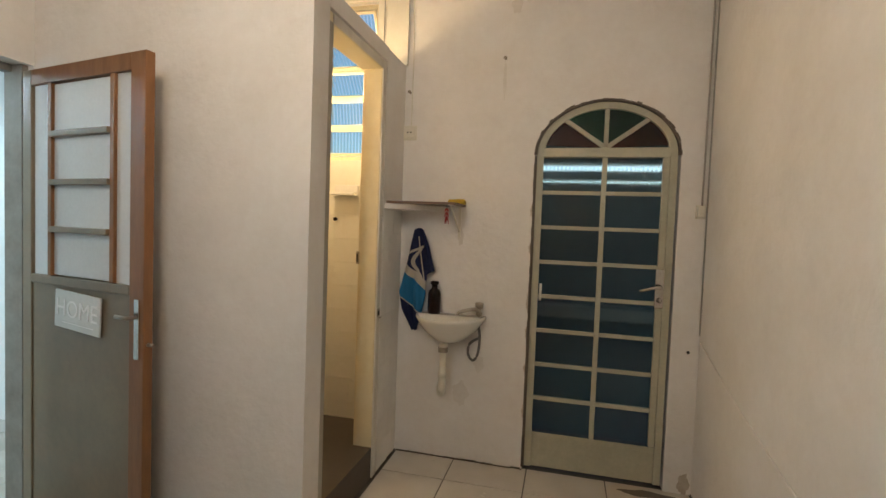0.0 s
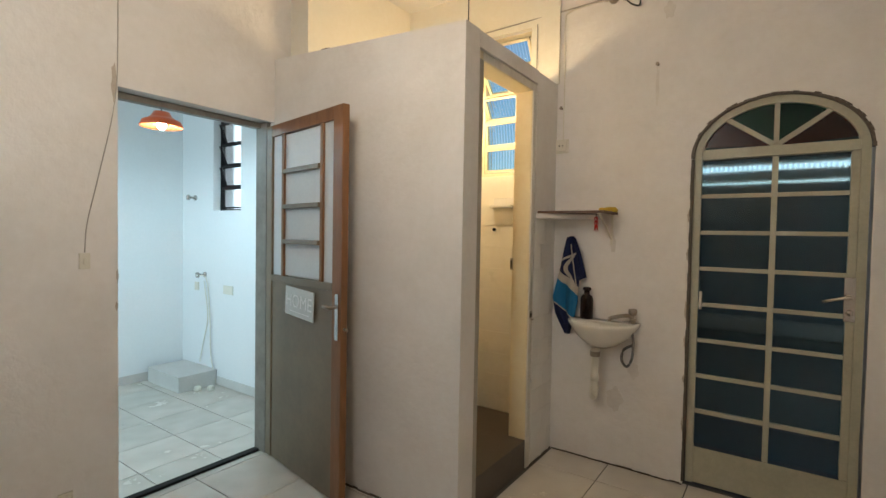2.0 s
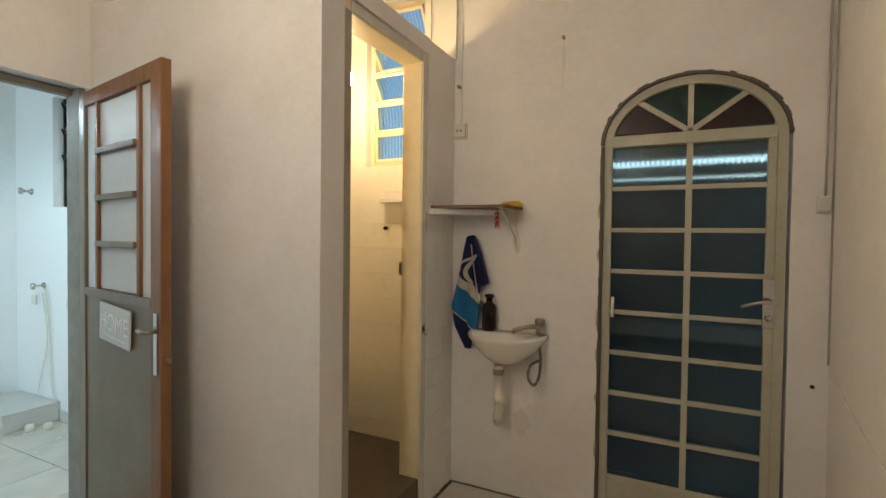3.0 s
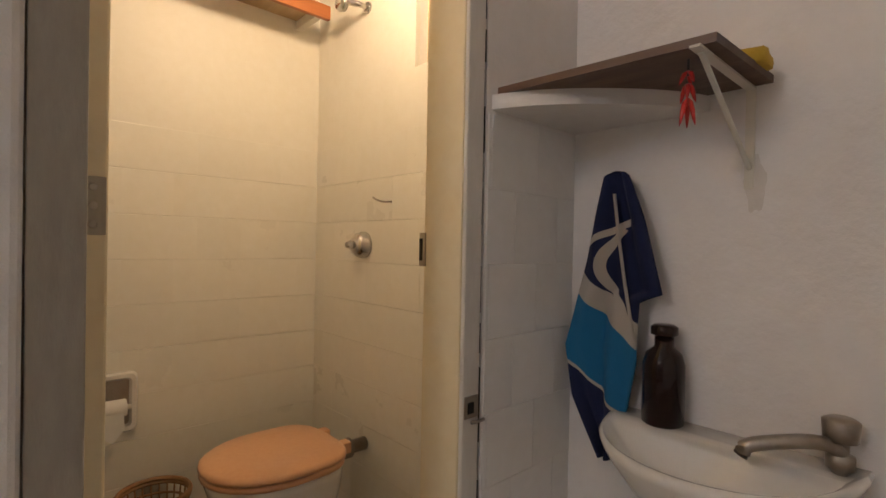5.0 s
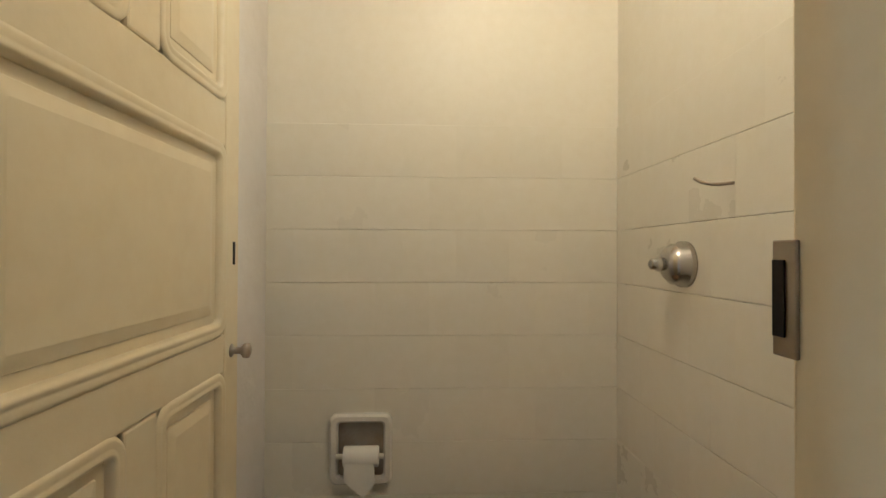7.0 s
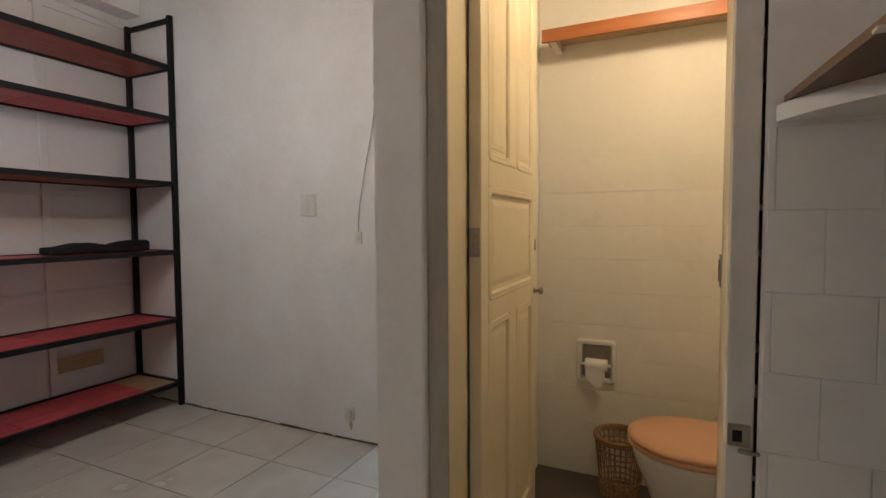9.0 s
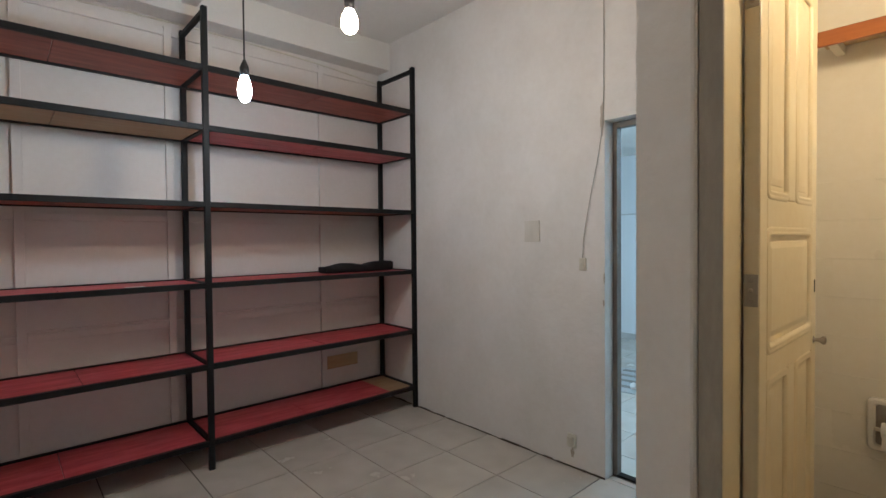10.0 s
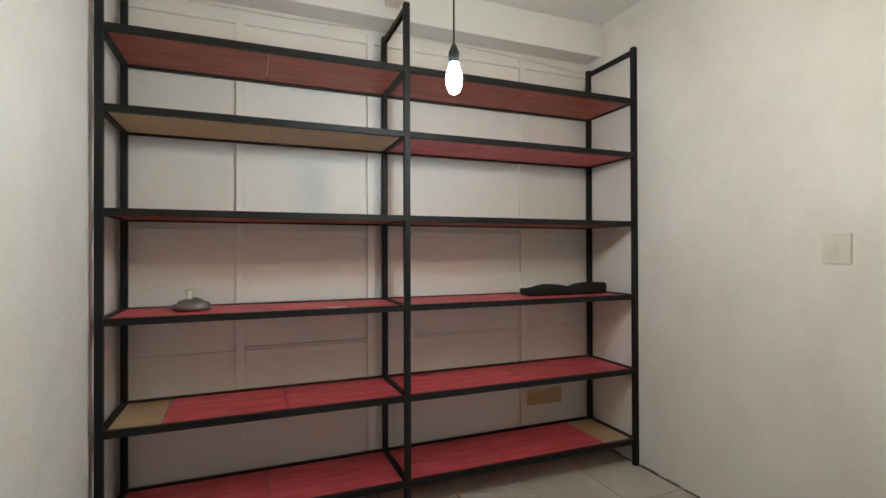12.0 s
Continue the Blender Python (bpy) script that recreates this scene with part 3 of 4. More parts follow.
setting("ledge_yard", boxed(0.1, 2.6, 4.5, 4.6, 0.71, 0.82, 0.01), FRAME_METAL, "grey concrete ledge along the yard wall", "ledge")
setting("rail_yard", boxed(0.1, 2.6, 4.6, 4.75, 1.895, 1.966), SHADED_STONE, "added dark rail between two bright slits", "rail")
setting("wall_yard_side", boxed(-0.02, 0.08, 3.36, 5.2, -0.03, 1.72), SHADED_STONE, "added low dark wall beside the yard", "wall")


# ---- louvred bathroom window ----
def louvre_window(name, x0, x1, z0, z1, y, n, frame_mat, glass_fn, label, tilt, bar=0.03):
    d = thing(name, 0, 0, 0, label, "window")
    tagged(d, kind="structure")
    for b in ((x0, x0 + bar, z0, z1), (x1 - bar, x1, z0, z1), (x0 + bar, x1 - bar, z1 - bar, z1), (x0 + bar, x1 - bar, z0, z0 + bar)):
        part("frame", boxed(b[0], b[1], y - 0.02, y + 0.03, b[2], b[3], 0.003), frame_mat, d)
    h = (z1 - z0 - 2 * bar) / n
    for i in range(n):
        zc = z0 + bar + (i + 0.5) * h
        a = tilt[i]
        m = Matrix.Translation((0, y, zc)) @ Euler((radians(a), 0, 0)).to_matrix().to_4x4()
        if i:
            part("cross_bar", boxed(x0 + bar, x1 - bar, y - 0.012, y + 0.012, zc - h / 2 - 0.011, zc - h / 2 + 0.011, 0.002), frame_mat, d)
        sash = bmesh.new()
        for b in ((x0 + bar, x0 + bar + 0.016, -h * 0.47, h * 0.47), (x1 - bar - 0.016, x1 - bar, -h * 0.47, h * 0.47), (x0 + bar, x1 - bar, -h * 0.47, -h * 0.47 + 0.018), (x0 + bar, x1 - bar, h * 0.47 - 0.018, h * 0.47)):
            box(sash, b[0], b[1], -0.01, 0.01, b[2], b[3])
        s = part("sash", sash, frame_mat, d)
        s.matrix_basis = m
        g = glass_part("pane", glass_fn(x0 + bar + 0.01, x1 - bar - 0.01, -h * 0.45, h * 0.45, 0.0), FLUTED if n >= 5 else CLEAR, s)
    return d


def flat_glass(x0, x1, z0, z1, y):
    return boxed(x0, x1, y - 0.002, y + 0.002, z0, z1)


louvre_window("window_bathroom", WIN_X0, WIN_X1, WIN_Z0, WIN_Z1, BACK + 0.05, 5, CREAM, fluted, "cream louvred bathroom window with fluted glass", (2, 10, 34, 44, 30))
louvre_window("window_kitchen", KW0, KW1, 1.64, 2.6, KN + 0.10, 4, BLACK, flat_glass, "narrow dark framed louvred window, slightly open", (4, 20, 22, 22), 0.02)


# ---- bathroom door ----
def bathroom_door():
    L, H, T = 0.6, 2.11, 0.036
    d = thing("door_bathroom", -0.147, 2.2375, BATH_FLOOR + 0.008, "cream panelled wooden door standing open into bathroom", "door")
    tagged(d, kind="structure")
    part("core", boxed(-L + 0.01, -0.01, 0.008, T - 0.008, 0, H), CREAM, d)
    cells = []
    cols2 = ((-L + 0.06, -L / 2 - 0.035), (-L / 2 + 0.035, -0.06))
    for x0, x1 in cols2:
        cells.append((x0, x1, 0.18, 0.895))
        cells.append((x0, x1, 1.35, 1.98))
    cells.append((-L + 0.06, -0.06, 0.96, 1.275))
    for b in ((-L, -L + 0.06, 0, H), (-0.06, 0, 0, H), (-L / 2 - 0.035, -L / 2 + 0.035, 0.18, 0.895), (-L / 2 - 0.035, -L / 2 + 0.035, 1.35, 1.98)):
        part("stile", boxed(b[0], b[1], 0, T, b[2], b[3], 0.004), CREAM, d)
    for z0, z1 in ((0, 0.18), (0.895, 0.96), (1.275, 1.35), (1.98, H)):
        part("rail", boxed(-L + 0.06, -0.06, 0, T, z0, z1, 0.004), CREAM, d)
    def loop(x0, x1, z0, z1, inset, y, rad):
        """A rounded rectangle in the plane of the door."""
        rad = max(0.004, rad - inset)
        x0, x1, z0, z1 = x0 + inset, x1 - inset, z0 + inset, z1 - inset
        out = []
        for cx, cz, a0 in ((x1 - rad, z1 - rad, 0), (x0 + rad, z1 - rad, 90), (x0 + rad, z0 + rad, 180), (x1 - rad, z0 + rad, 270)):
            out += [(cx + rad * math.cos(radians(a0 + 18 * k)), y, cz + rad * math.sin(radians(a0 + 18 * k))) for k in range(6)]
        return out
    for x0, x1, z0, z1 in cells:
        for face, way in ((T, 1), (0.0, -1)):
            bm = bmesh.new()
            profile = ((-0.005, -0.002), (-0.003, 0.0012), (0.002, 0.0026), (0.007, 0.0012), (0.010, 0.0012), (0.013, 0.003), (0.017, 0.0016), (0.021, -0.005), (0.021, -0.010))
            loft(bm, [loop(x0, x1, z0, z1, i, face + way * h, 0.03) for i, h in profile], False)
            part("moulding", bm, CREAM, d, "", True)
            bm = bmesh.new()
            loft(bm, [loop(x0, x1, z0, z1, i, face + way * h, 0.026) for i, h in ((0.034, -0.009), (0.036, -0.0065), (0.05, -0.0035), (0.052, -0.003))])
            part("panel", bm, CREAM, d)
    bm = bmesh.new()
    lathe(bm, [(0.012, 0), (0.006, 0.004), (0.006, 0.016), (0.013, 0.022), (0.013, 0.03), (0.006, 0.033)], -L + 0.03, T, 0.925, 14, "y")
    part("knob", bm, STEEL, d, "small tarnished knob", True)
    part("keyhole", boxed(-L + 0.02, -L + 0.028, T, T + 0.0015, 1.075, 1.115), DARK, d)
    for z in (0.25, 1.085, 1.8):
        h = part("hinge", boxed(0.0005, 0.004, 0.003, T - 0.003, z, z + 0.078, 0.001), DIRTY_SHADE_TRIM, d, "painted steel hinge")
        bm = bmesh.new()
        for k in (0.014, 0.039, 0.064):
            lathe(bm, [(0.006, 0.004), (0.004, 0.006)], 0, T / 2, z + k, 10, "x")
        part("screw", bm, STEEL, h)


bathroom_door()
stk = thing("strike_plate", -0.108, 2.824, 1.252, "worn steel strike plate with dark slot on jamb", "strike plate")
part("plate", boxed(-0.036, -0.017, -0.003, 0.0, -0.034, 0.036, 0.001), STEEL, stk)
part("slot", boxed(-0.034, -0.025, -0.0045, -0.003, -0.022, 0.024), DARK, stk)
lat = thing("latch_keeper", -0.012, 2.848, 0.947, "corroded steel latch keeper on the door trim", "latch")
part("plate", boxed(0, 0.003, -0.018, 0.02, -0.022, 0.022, 0.001), STEEL, lat)
part("slot", boxed(0.003, 0.005, -0.01, 0.006, -0.012, 0.01), DARK, lat)
bm = bmesh.new()
tube(bm, [(0.004, 0.0, -0.03), (0.008, 0.012, -0.03), (0.004, 0.035, -0.031)], 0.004)
part("bolt", bm, STEEL, lat, "", True)


# ---- toilet ----
def egg(cx, cy, z, front, back, half, n=28, sq=1.0):
    """An egg-shaped ring whose long axis runs along y; back is towards +y."""
    out = []
    for i in range(n):
        a = 2 * math.pi * i / n
        s, c = math.sin(a), math.cos(a)
        ex = 0.45 if s > 0 else 1.0
        out.append((cx + half * math.copysign(abs(c) ** (0.75 if s > 0 else 0.95), c), cy + (back * s ** ex if s > 0 else front * s), z))
    return out


TX, TY = -0.83, 2.81
toi = thing("toilet", TX, TY, BATH_FLOOR, "cream ceramic toilet with closed salmon plastic seat lid", "toilet")
bm = bmesh.new()
loft(bm, [egg(0, 0, z, f, b, h) for z, f, b, h in ((0, .12, .20, .11), (.03, .115, .19, .105), (.15, .12, .18, .105), (.24, .15, .19, .14), (.31, .18, .20, .165), (.36, .195, .2, .175), (.385, .195, .2, .175))])
part("bowl", bm, CERAMIC, toi, "glossy cream ceramic bowl", True)
bm = bmesh.new()
loft(bm, [egg(0, 0, z, f, b, h) for z, f, b, h in ((.387, .2, .2, .178), (.392, .21, .205, .184), (.402, .21, .205, .184), (.406, .204, .2, .18))])
part("seat", bm, PINK_SEAT, toi, "", True)
bm = bmesh.new()
loft(bm, [egg(0, 0, z, f, b, h) for z, f, b, h in ((.408, .205, .205, .18), (.412, .212, .21, .186), (.424, .212, .21, .186), (.432, .2, .2, .175), (.435, .14, .13, .12))])
part("lid", bm, PINK_SEAT, toi, "", True)
for sx in (-0.07, 0.07):
    part("hinge", boxed(sx - 0.02, sx + 0.02, 0.2, 0.235, 0.387, 0.425, 0.005), PINK_SEAT, toi)
bm = bmesh.new()
tube(bm, [(-0.03, 0.17, 0.35), (-0.03, 0.365, 0.35)], 0.024, 14)
lathe(bm, [(0.036, 0.25), (0.036, 0.3), (0.03, 0.305)], -0.03, 0, 0.35, 14, "y")
part("inlet_pipe", bm, STEEL, toi, "tarnished metal inlet pipe", True)

# ---- wicker basket ----
bas = thing("waste_basket", -1.14, 2.55, BATH_FLOOR, "brown wicker waste basket beside the toilet", "basket")
bm = bmesh.new()
lathe(bm, [(0.078, 0.0), (0.08, 0.004), (0.078, 0.008)], n=20)
part("base", bm, WICKER, bas)
for k in range(26):
    a = 2 * math.pi * k / 26
    bm = bmesh.new()
    tube(bm, [(0.078 * math.cos(a), 0.078 * math.sin(a), 0.004), (0.105 * math.cos(a + 0.12), 0.105 * math.sin(a + 0.12), 0.26)], 0.003, 5)
    part("stake", bm, WICKER, bas)
for z, r, t in ((0.03, 0.082, 0.004), (0.055, 0.085, 0.004), (0.08, 0.088, 0.004), (0.19, 0.099, 0.004), (0.215, 0.101, 0.004), (0.25, 0.105, 0.007), (0.262, 0.106, 0.008)):
    bm = bmesh.new()
    tube(bm, [(r * math.cos(2 * math.pi * k / 24), r * math.sin(2 * math.pi * k / 24), z) for k in range(25)], t, 6)
    part("weave_ring", bm, WICKER, bas)


# ---- toilet paper niche ----
tp = thing("paper_holder", BATH_FAR + 0.004, 2.433, 0.722, "white ceramic recessed paper holder with a roll", "paper holder")


def rounded(w, h, r, x, n=6):
    out = []
    for cx, cz, a0 in ((w - r, h - r, 0), (r - w, h - r, 90), (r - w, r - h, 180), (w - r, r - h, 270)):
        out += [(x, cx + r * math.cos(radians(a0 + 90 * k / n)), cz + r * math.sin(radians(a0 + 90 * k / n))) for k in range(n + 1)]
    return out


bm = bmesh.new()
loft(bm, [rounded(.088, .1, .02, 0), rounded(.088, .1, .02, .012), rounded(.082, .094, .02, .02), rounded(.07, .082, .014, .02), rounded(.064, .076, .01, .012), rounded(.062, .074, .01, 0)], False)
part("surround", bm, CERAMIC, tp)
# Dark back plate stands in for the shade inside the recess.
part("recess_back", boxed(0.002, 0.007, -.066, .066, -.078, .078), STEEL, tp, "recess back coloured dark for its shade")
bm = bmesh.new()
lathe(bm, [(0.026, -0.045), (0.028, -0.043), (0.028, 0.05), (0.026, 0.052)], 0.03, 0, -0.012, 20, "y")
part("roll", bm, PAPER, tp, "", True)
bm = bmesh.new()
tube(bm, [(0.03, -0.066, -0.012), (0.03, 0.066, -0.012)], 0.008)
part("spindle", bm, PLASTIC, tp, "", True)
bm = bmesh.new()
prism(bm, [(-0.04, -0.01), (0.04, -0.01), (0.045, -0.075), (0.012, -0.118), (-0.042, -0.07)], "x", 0.054, 0.0555)
part("loose_sheet", bm, PAPER, tp, "folded paper tip")


# ---- shower valve, hooks, wooden shelf ----
sv = thing("shower_valve", -0.885, BACK - 0.024, 1.257, "round chrome shower valve on the tiled wall", "valve")
bm = bmesh.new()
lathe(bm, [(0.05, 0), (0.05, -0.012), (0.044, -0.02), (0.044, -0.03), (0.034, -0.042), (0.02, -0.05)], n=28, axis="y")
part("escutcheon", bm, CHROME, sv, "", True)
bm = bmesh.new()
lathe(bm, [(0.014, -0.05), (0.016, -0.06), (0.012, -0.068), (0.012, -0.076), (0.006, -0.08)], n=12, axis="y")
part("spindle", bm, CHROME, sv, "", True)
hk = thing("wall_hook", -0.74, BACK - 0.024, 1.41, "small bent brass hook in the tiled wall", "hook")
bm = bmesh.new()
tube(bm, curve_pts([(0.02, 0, 0), (0.012, -0.03, -0.002), (-0.005, -0.045, 0.004), (-0.02, -0.052, 0.014)], 4), 0.0035, 6)
part("wire", bm, STEEL, hk, "", True)
nl = thing("wall_peg", -0.45, BACK - 0.024, 1.47, "dark peg in the tiled bathroom wall", "peg")
bm = bmesh.new()
lathe(bm, [(0.01, 0), (0.012, -0.02), (0.007, -0.028)], n=12, axis="y")
part("stub", bm, DARK, nl, "", True)
ws = thing("wooden_shelf", BATH_FAR, 2.21, 2.14, "varnished red brown wooden shelf high in bathroom", "shelf")
part("front_board", boxed(0.16, 0.18, 0, 0.92, 0, 0.055, 0.003), RAW_WOOD, ws)
part("top_board", boxed(0.0, 0.16, 0.0, 0.92, 0.035, 0.052, 0.003), TAN_BOARD, ws)
for y in (0.03, 0.86):
    part("bracket", boxed(0.0, 0.16, y, y + 0.03, 0.0, 0.035, 0.003), PLASTIC, ws, "white painted bracket")
for i, (y, h, x) in enumerate(((0.25, 0.02, 0.13), (0.42, 0.03, 0.1))):
    b = thing("loose_board", BATH_FAR, 2.24 + y, 2.192, "loose wooden board lying on the high shelf", "board")
    part("plank", boxed(x - 0.06, x, 0, 0.45, 0.0 + i * 0.0, h, 0.002), RAW_WOOD, b)
st = thing("shower_pipe", -0.95, BACK - 0.022, 2.14, "chrome shower pipe stub on the bathroom wall", "pipe")
bm = bmesh.new()
lathe(bm, [(0.022, 0), (0.02, -0.008), (0.011, -0.01)], 0.06, 0, 0, 16, "y")
tube(bm, curve_pts([(0.06, 0, 0), (0.06, -0.04, 0.0), (0.03, -0.06, 0.01), (0.0, -0.07, 0.015)], 4), 0.01, 10)
lathe(bm, [(0.03, -0.06), (0.034, -0.072), (0.03, -0.085)], -0.005, 0, 0.018, 16, "y")
part("pipe", bm, CHROME, st, "", True)
sd = thing("soap_shelf", -0.38, BACK - 0.024, 1.62, "small cream ceramic soap shelf", "soap dish")
part("ledge", boxed(-0.08, 0.08, -0.07, 0, 0, 0.02, 0.005), CERAMIC, sd)
part("backplate", boxed(-0.08, 0.08, -0.012, 0, 0.02, 0.07, 0.004), CERAMIC, sd)


# ---- wash basin ----
BX = 0.335
wb = thing("wash_basin", BX, BACK, 0.03, "small white ceramic wall basin, stained at its rim", "basin")


def half_oval(z, w, d, n=26, y=0.0):
    pts = [(w * math.cos(math.pi * i / (n - 1)), y - d * math.sin(math.pi * i / (n - 1)), z) for i in range(n)]
    return pts


bm = bmesh.new()
outer = [half_oval(z, w, d) for z, w, d in ((0.715, .05, .10), (0.74, .105, .17), (0.79, .165, .225), (0.84, .20, .262), (0.862, .213, .275), (0.875, .217, .28), (0.882, .212, .275))]
inner = [half_oval(z, w, d, y=-0.075) for z, w, d in ((0.88, .19, .185), (0.86, .18, .172), (0.81, .14, .14), (0.775, .07, .08), (0.77, .02, .03))]
loft(bm, outer + inner)
part("bowl", bm, CERAMIC, wb, "", True)
bm = bmesh.new()
lathe(bm, [(0.026, 0.0), (0.026, -0.05), (0.02, -0.052), (0.02, -0.16), (0.024, -0.162), (0.024, -0.2)], -0.015, -0.13, 0.72, 18)
tube(bm, curve_pts([(-0.015, -0.13, 0.53), (-0.015, -0.13, 0.45), (-0.025, -0.11, 0.415), (-0.04, -0.07, 0.42), (-0.045, -0.04, 0.44), (-0.045, 0.0, 0.445)], 5), 0.022, 14)
part("trap", bm, PLASTIC, wb, "yellowed plastic drain trap", True)
part("trap_nut", lathe(bmesh.new(), [(0.03, 0), (0.03, 0.03)], -0.015, -0.13, 0.672, 12), STEEL, wb)
tp2 = part("tap", tube(bmesh.new(), curve_pts([(0.178, -0.045, 0.882), (0.178, -0.05, 0.915), (0.148, -0.075, 0.93), (0.075, -0.12, 0.915), (0.06, -0.125, 0.895)], 5), 0.012, 12), STEEL, wb, "dull worn metal basin tap", True)
part("tap_head", lathe(bmesh.new(), [(0.02, 0), (0.02, 0.02), (0.012, 0.024), (0.012, 0.04), (0.024, 0.044), (0.026, 0.075), (0.018, 0.08)], 0.178, -0.045, 0.89, 14), STEEL, tp2, "", True)
bm = bmesh.new()
tube(bm, curve_pts([(0.178, -0.05, 0.84), (0.19, -0.06, 0.76), (0.185, -0.07, 0.67), (0.155, -0.06, 0.62), (0.12, -0.04, 0.65), (0.125, -0.02, 0.71), (0.178, 0.0, 0.745)], 6), 0.008, 10)
part("hose", bm, RUBBER, wb, "grey braided supply hose", True)

bo = thing("glass_bottle", 0.155, BACK - 0.06, 0.883, "dark brown glass bottle on the basin rim", "bottle")
bo.matrix_world = pose(0.232, BACK - 0.045, 0.912)
part("body", lathe(bmesh.new(), [(0.036, 0), (0.04, 0.004), (0.04, 0.12), (0.034, 0.142), (0.018, 0.155), (0.018, 0.175)], n=24), BROWN_GLASS, bo, "", True)
part("stopper", lathe(bmesh.new(), [(0.016, 0.176), (0.026, 0.18), (0.026, 0.195), (0.018, 0.2)], n=20), BROWN_GLASS, bo, "", True)


# ---- towel ----
def towel_cloth():
    """Navy terry with a cyan band, a beige diagonal and beige printed curves."""
    m = surface("printed_terry", (0.008, 0.014, 0.06), 0.95, scale=12, grain=380, bump=0.9, depth=0.004)
    nt = m.node_tree
    L = nt.links.new
    p = nt.nodes["Principled BSDF"]
    tc = nt.nodes.new("ShaderNodeTexCoord")
    sep = nt.nodes.new("ShaderNodeSeparateXYZ")
    L(tc.outputs["Object"], sep.inputs[0])

    def calc(op, a, b):
        n = nt.nodes.new("ShaderNodeMath")
        n.operation = op
        for k, v in enumerate((a, b)):
            if isinstance(v, float):
                n.inputs[k].default_value = v
            else:
                L(v, n.inputs[k])
        return n.outputs[0]
    X, Z = sep.outputs["X"], sep.outputs["Z"]
    q = calc("ADD", Z, calc("MULTIPLY", X, 0.75))
    ramp = nt.nodes.new("ShaderNodeValToRGB")
    ramp.color_ramp.interpolation = "CONSTANT"
    stops = ((0.0, (0.008, 0.014, 0.06)), (0.115, (0.5, 0.45, 0.36)), (0.123, (0.012, 0.15, 0.33)), (0.29, (0.5, 0.45, 0.38)), (0.35, (0.008, 0.014, 0.06)))
    e = ramp.color_ramp.elements
    while len(e) < len(stops):
        e.new(0.5)
    for k, (at, c) in enumerate(stops):
        e[k].position, e[k].color = at, (*c, 1)
    L(q, ramp.inputs[0])
    wave = calc("MULTIPLY", calc("SINE", calc("MULTIPLY", Z, 26.0), 0.0), 0.03)
    d = calc("ABSOLUTE", calc("SUBTRACT", X, wave), 0.0)
    inside = calc("MULTIPLY", calc("LESS_THAN", d, 0.011), calc("MULTIPLY", calc("GREATER_THAN", q, 0.34), calc("LESS_THAN", q, 0.52)))
    d2 = calc("ABSOLUTE", calc("SUBTRACT", calc("SUBTRACT", Z, calc("MULTIPLY", X, 0.5)), 0.505), 0.0)
    arc = calc("MULTIPLY", calc("LESS_THAN", d2, 0.008), calc("LESS_THAN", X, 0.03))
    mix = nt.nodes.new("ShaderNodeMix")
    mix.data_type = "RGBA"
    L(calc("MAXIMUM", inside, arc), mix.inputs["Factor"])
    L(ramp.outputs["Color"], mix.inputs["A"])
    mix.inputs["B"].default_value = (0.5, 0.45, 0.38, 1)
    L(mix.outputs["Result"], p.inputs["Base Color"])
    return m


def towel():
    d = thing("hand_towel", 0.12, BACK - 0.012, 0.80, "navy and cyan printed towel hanging from a hook", "towel")
    rows, cols = 60, 24
    left = ((0.0, -0.028), (0.12, -0.045), (0.3, -0.065), (0.62, -0.115), (0.8, -0.09), (1.0, -0.02))
    right = ((0.0, 0.028), (0.15, 0.065), (0.41, 0.11), (0.42, 0.062), (0.65, 0.055), (0.8, 0.035), (1.0, 0.0))

    def edge(tab, v):
        for (v0, x0), (v1, x1) in zip(tab, tab[1:]):
            if v <= v1:
                return x0 + (x1 - x0) * (v - v0) / (v1 - v0)
        return tab[-1][1]
    bm = bmesh.new()
    grid = []
    for i in range(rows + 1):
        v = i / rows
        a, b = edge(left, v), edge(right, v)
        row = []
        for j in range(cols + 1):
            u = j / cols
            fold = 0.013 * math.sin(u * 8 + v * 2) + 0.007 * math.sin(u * 17 - v * 5)
            top = 0.012 * (1 - (2 * u - 1) ** 2) * max(0, 1 - v * 8)
            row.append(bm.verts.new((a + (b - a) * u, -0.026 - fold * min(1, v * 5 + 0.2), 0.62 * (1 - v) + top)))
        grid.append(row)
    for i in range(rows):
        for j in range(cols):
            bm.faces.new((grid[i][j], grid[i][j + 1], grid[i + 1][j + 1], grid[i + 1][j]))
    ob = part("cloth", bm, towel_cloth(), d, "", True)
    s = ob.modifiers.new("thick", "SOLIDIFY")
    s.thickness, s.offset = 0.008, 0
    bm = bmesh.new()
    tube(bm, curve_pts([(0.005, -0.046, 0.58), (0.02, -0.05, 0.48), (0.04, -0.05, 0.36), (0.055, -0.045, 0.27)], 5), 0.0035, 6)
    part("hem", bm, BEIGE, d, "beige stitched hem", True)


towel()


# ---- corner shelf with board, chili charm, sponge ----
cs = thing("corner_shelf", FRONT_X, BACK, 1.538, "white corner shelf with a curved front edge", "shelf")
bm = bmesh.new()
R = 0.305
prism(bm, [(0, 0), (0, -R)] + [(R * math.sin(a) * (1 - 0.14 * math.sin(2 * a)), -R * math.cos(a) * (1 - 0.14 * math.sin(2 * a))) for a in [math.pi / 2 * k / 14 for k in range(1, 14)]] + [(R, 0)], "z", 0, 0.03)
part("shelf_board", bm, PLASTER, cs)
bm = bmesh.new()
box(bm, 0.368, 0.384, -0.004, 0, -0.16, 0.03)
box(bm, 0.368, 0.384, -0.28, 0, 0.026, 0.03)
tube(bm, [(0.376, -0.004, -0.12), (0.376, -0.255, 0.026)], 0.005)
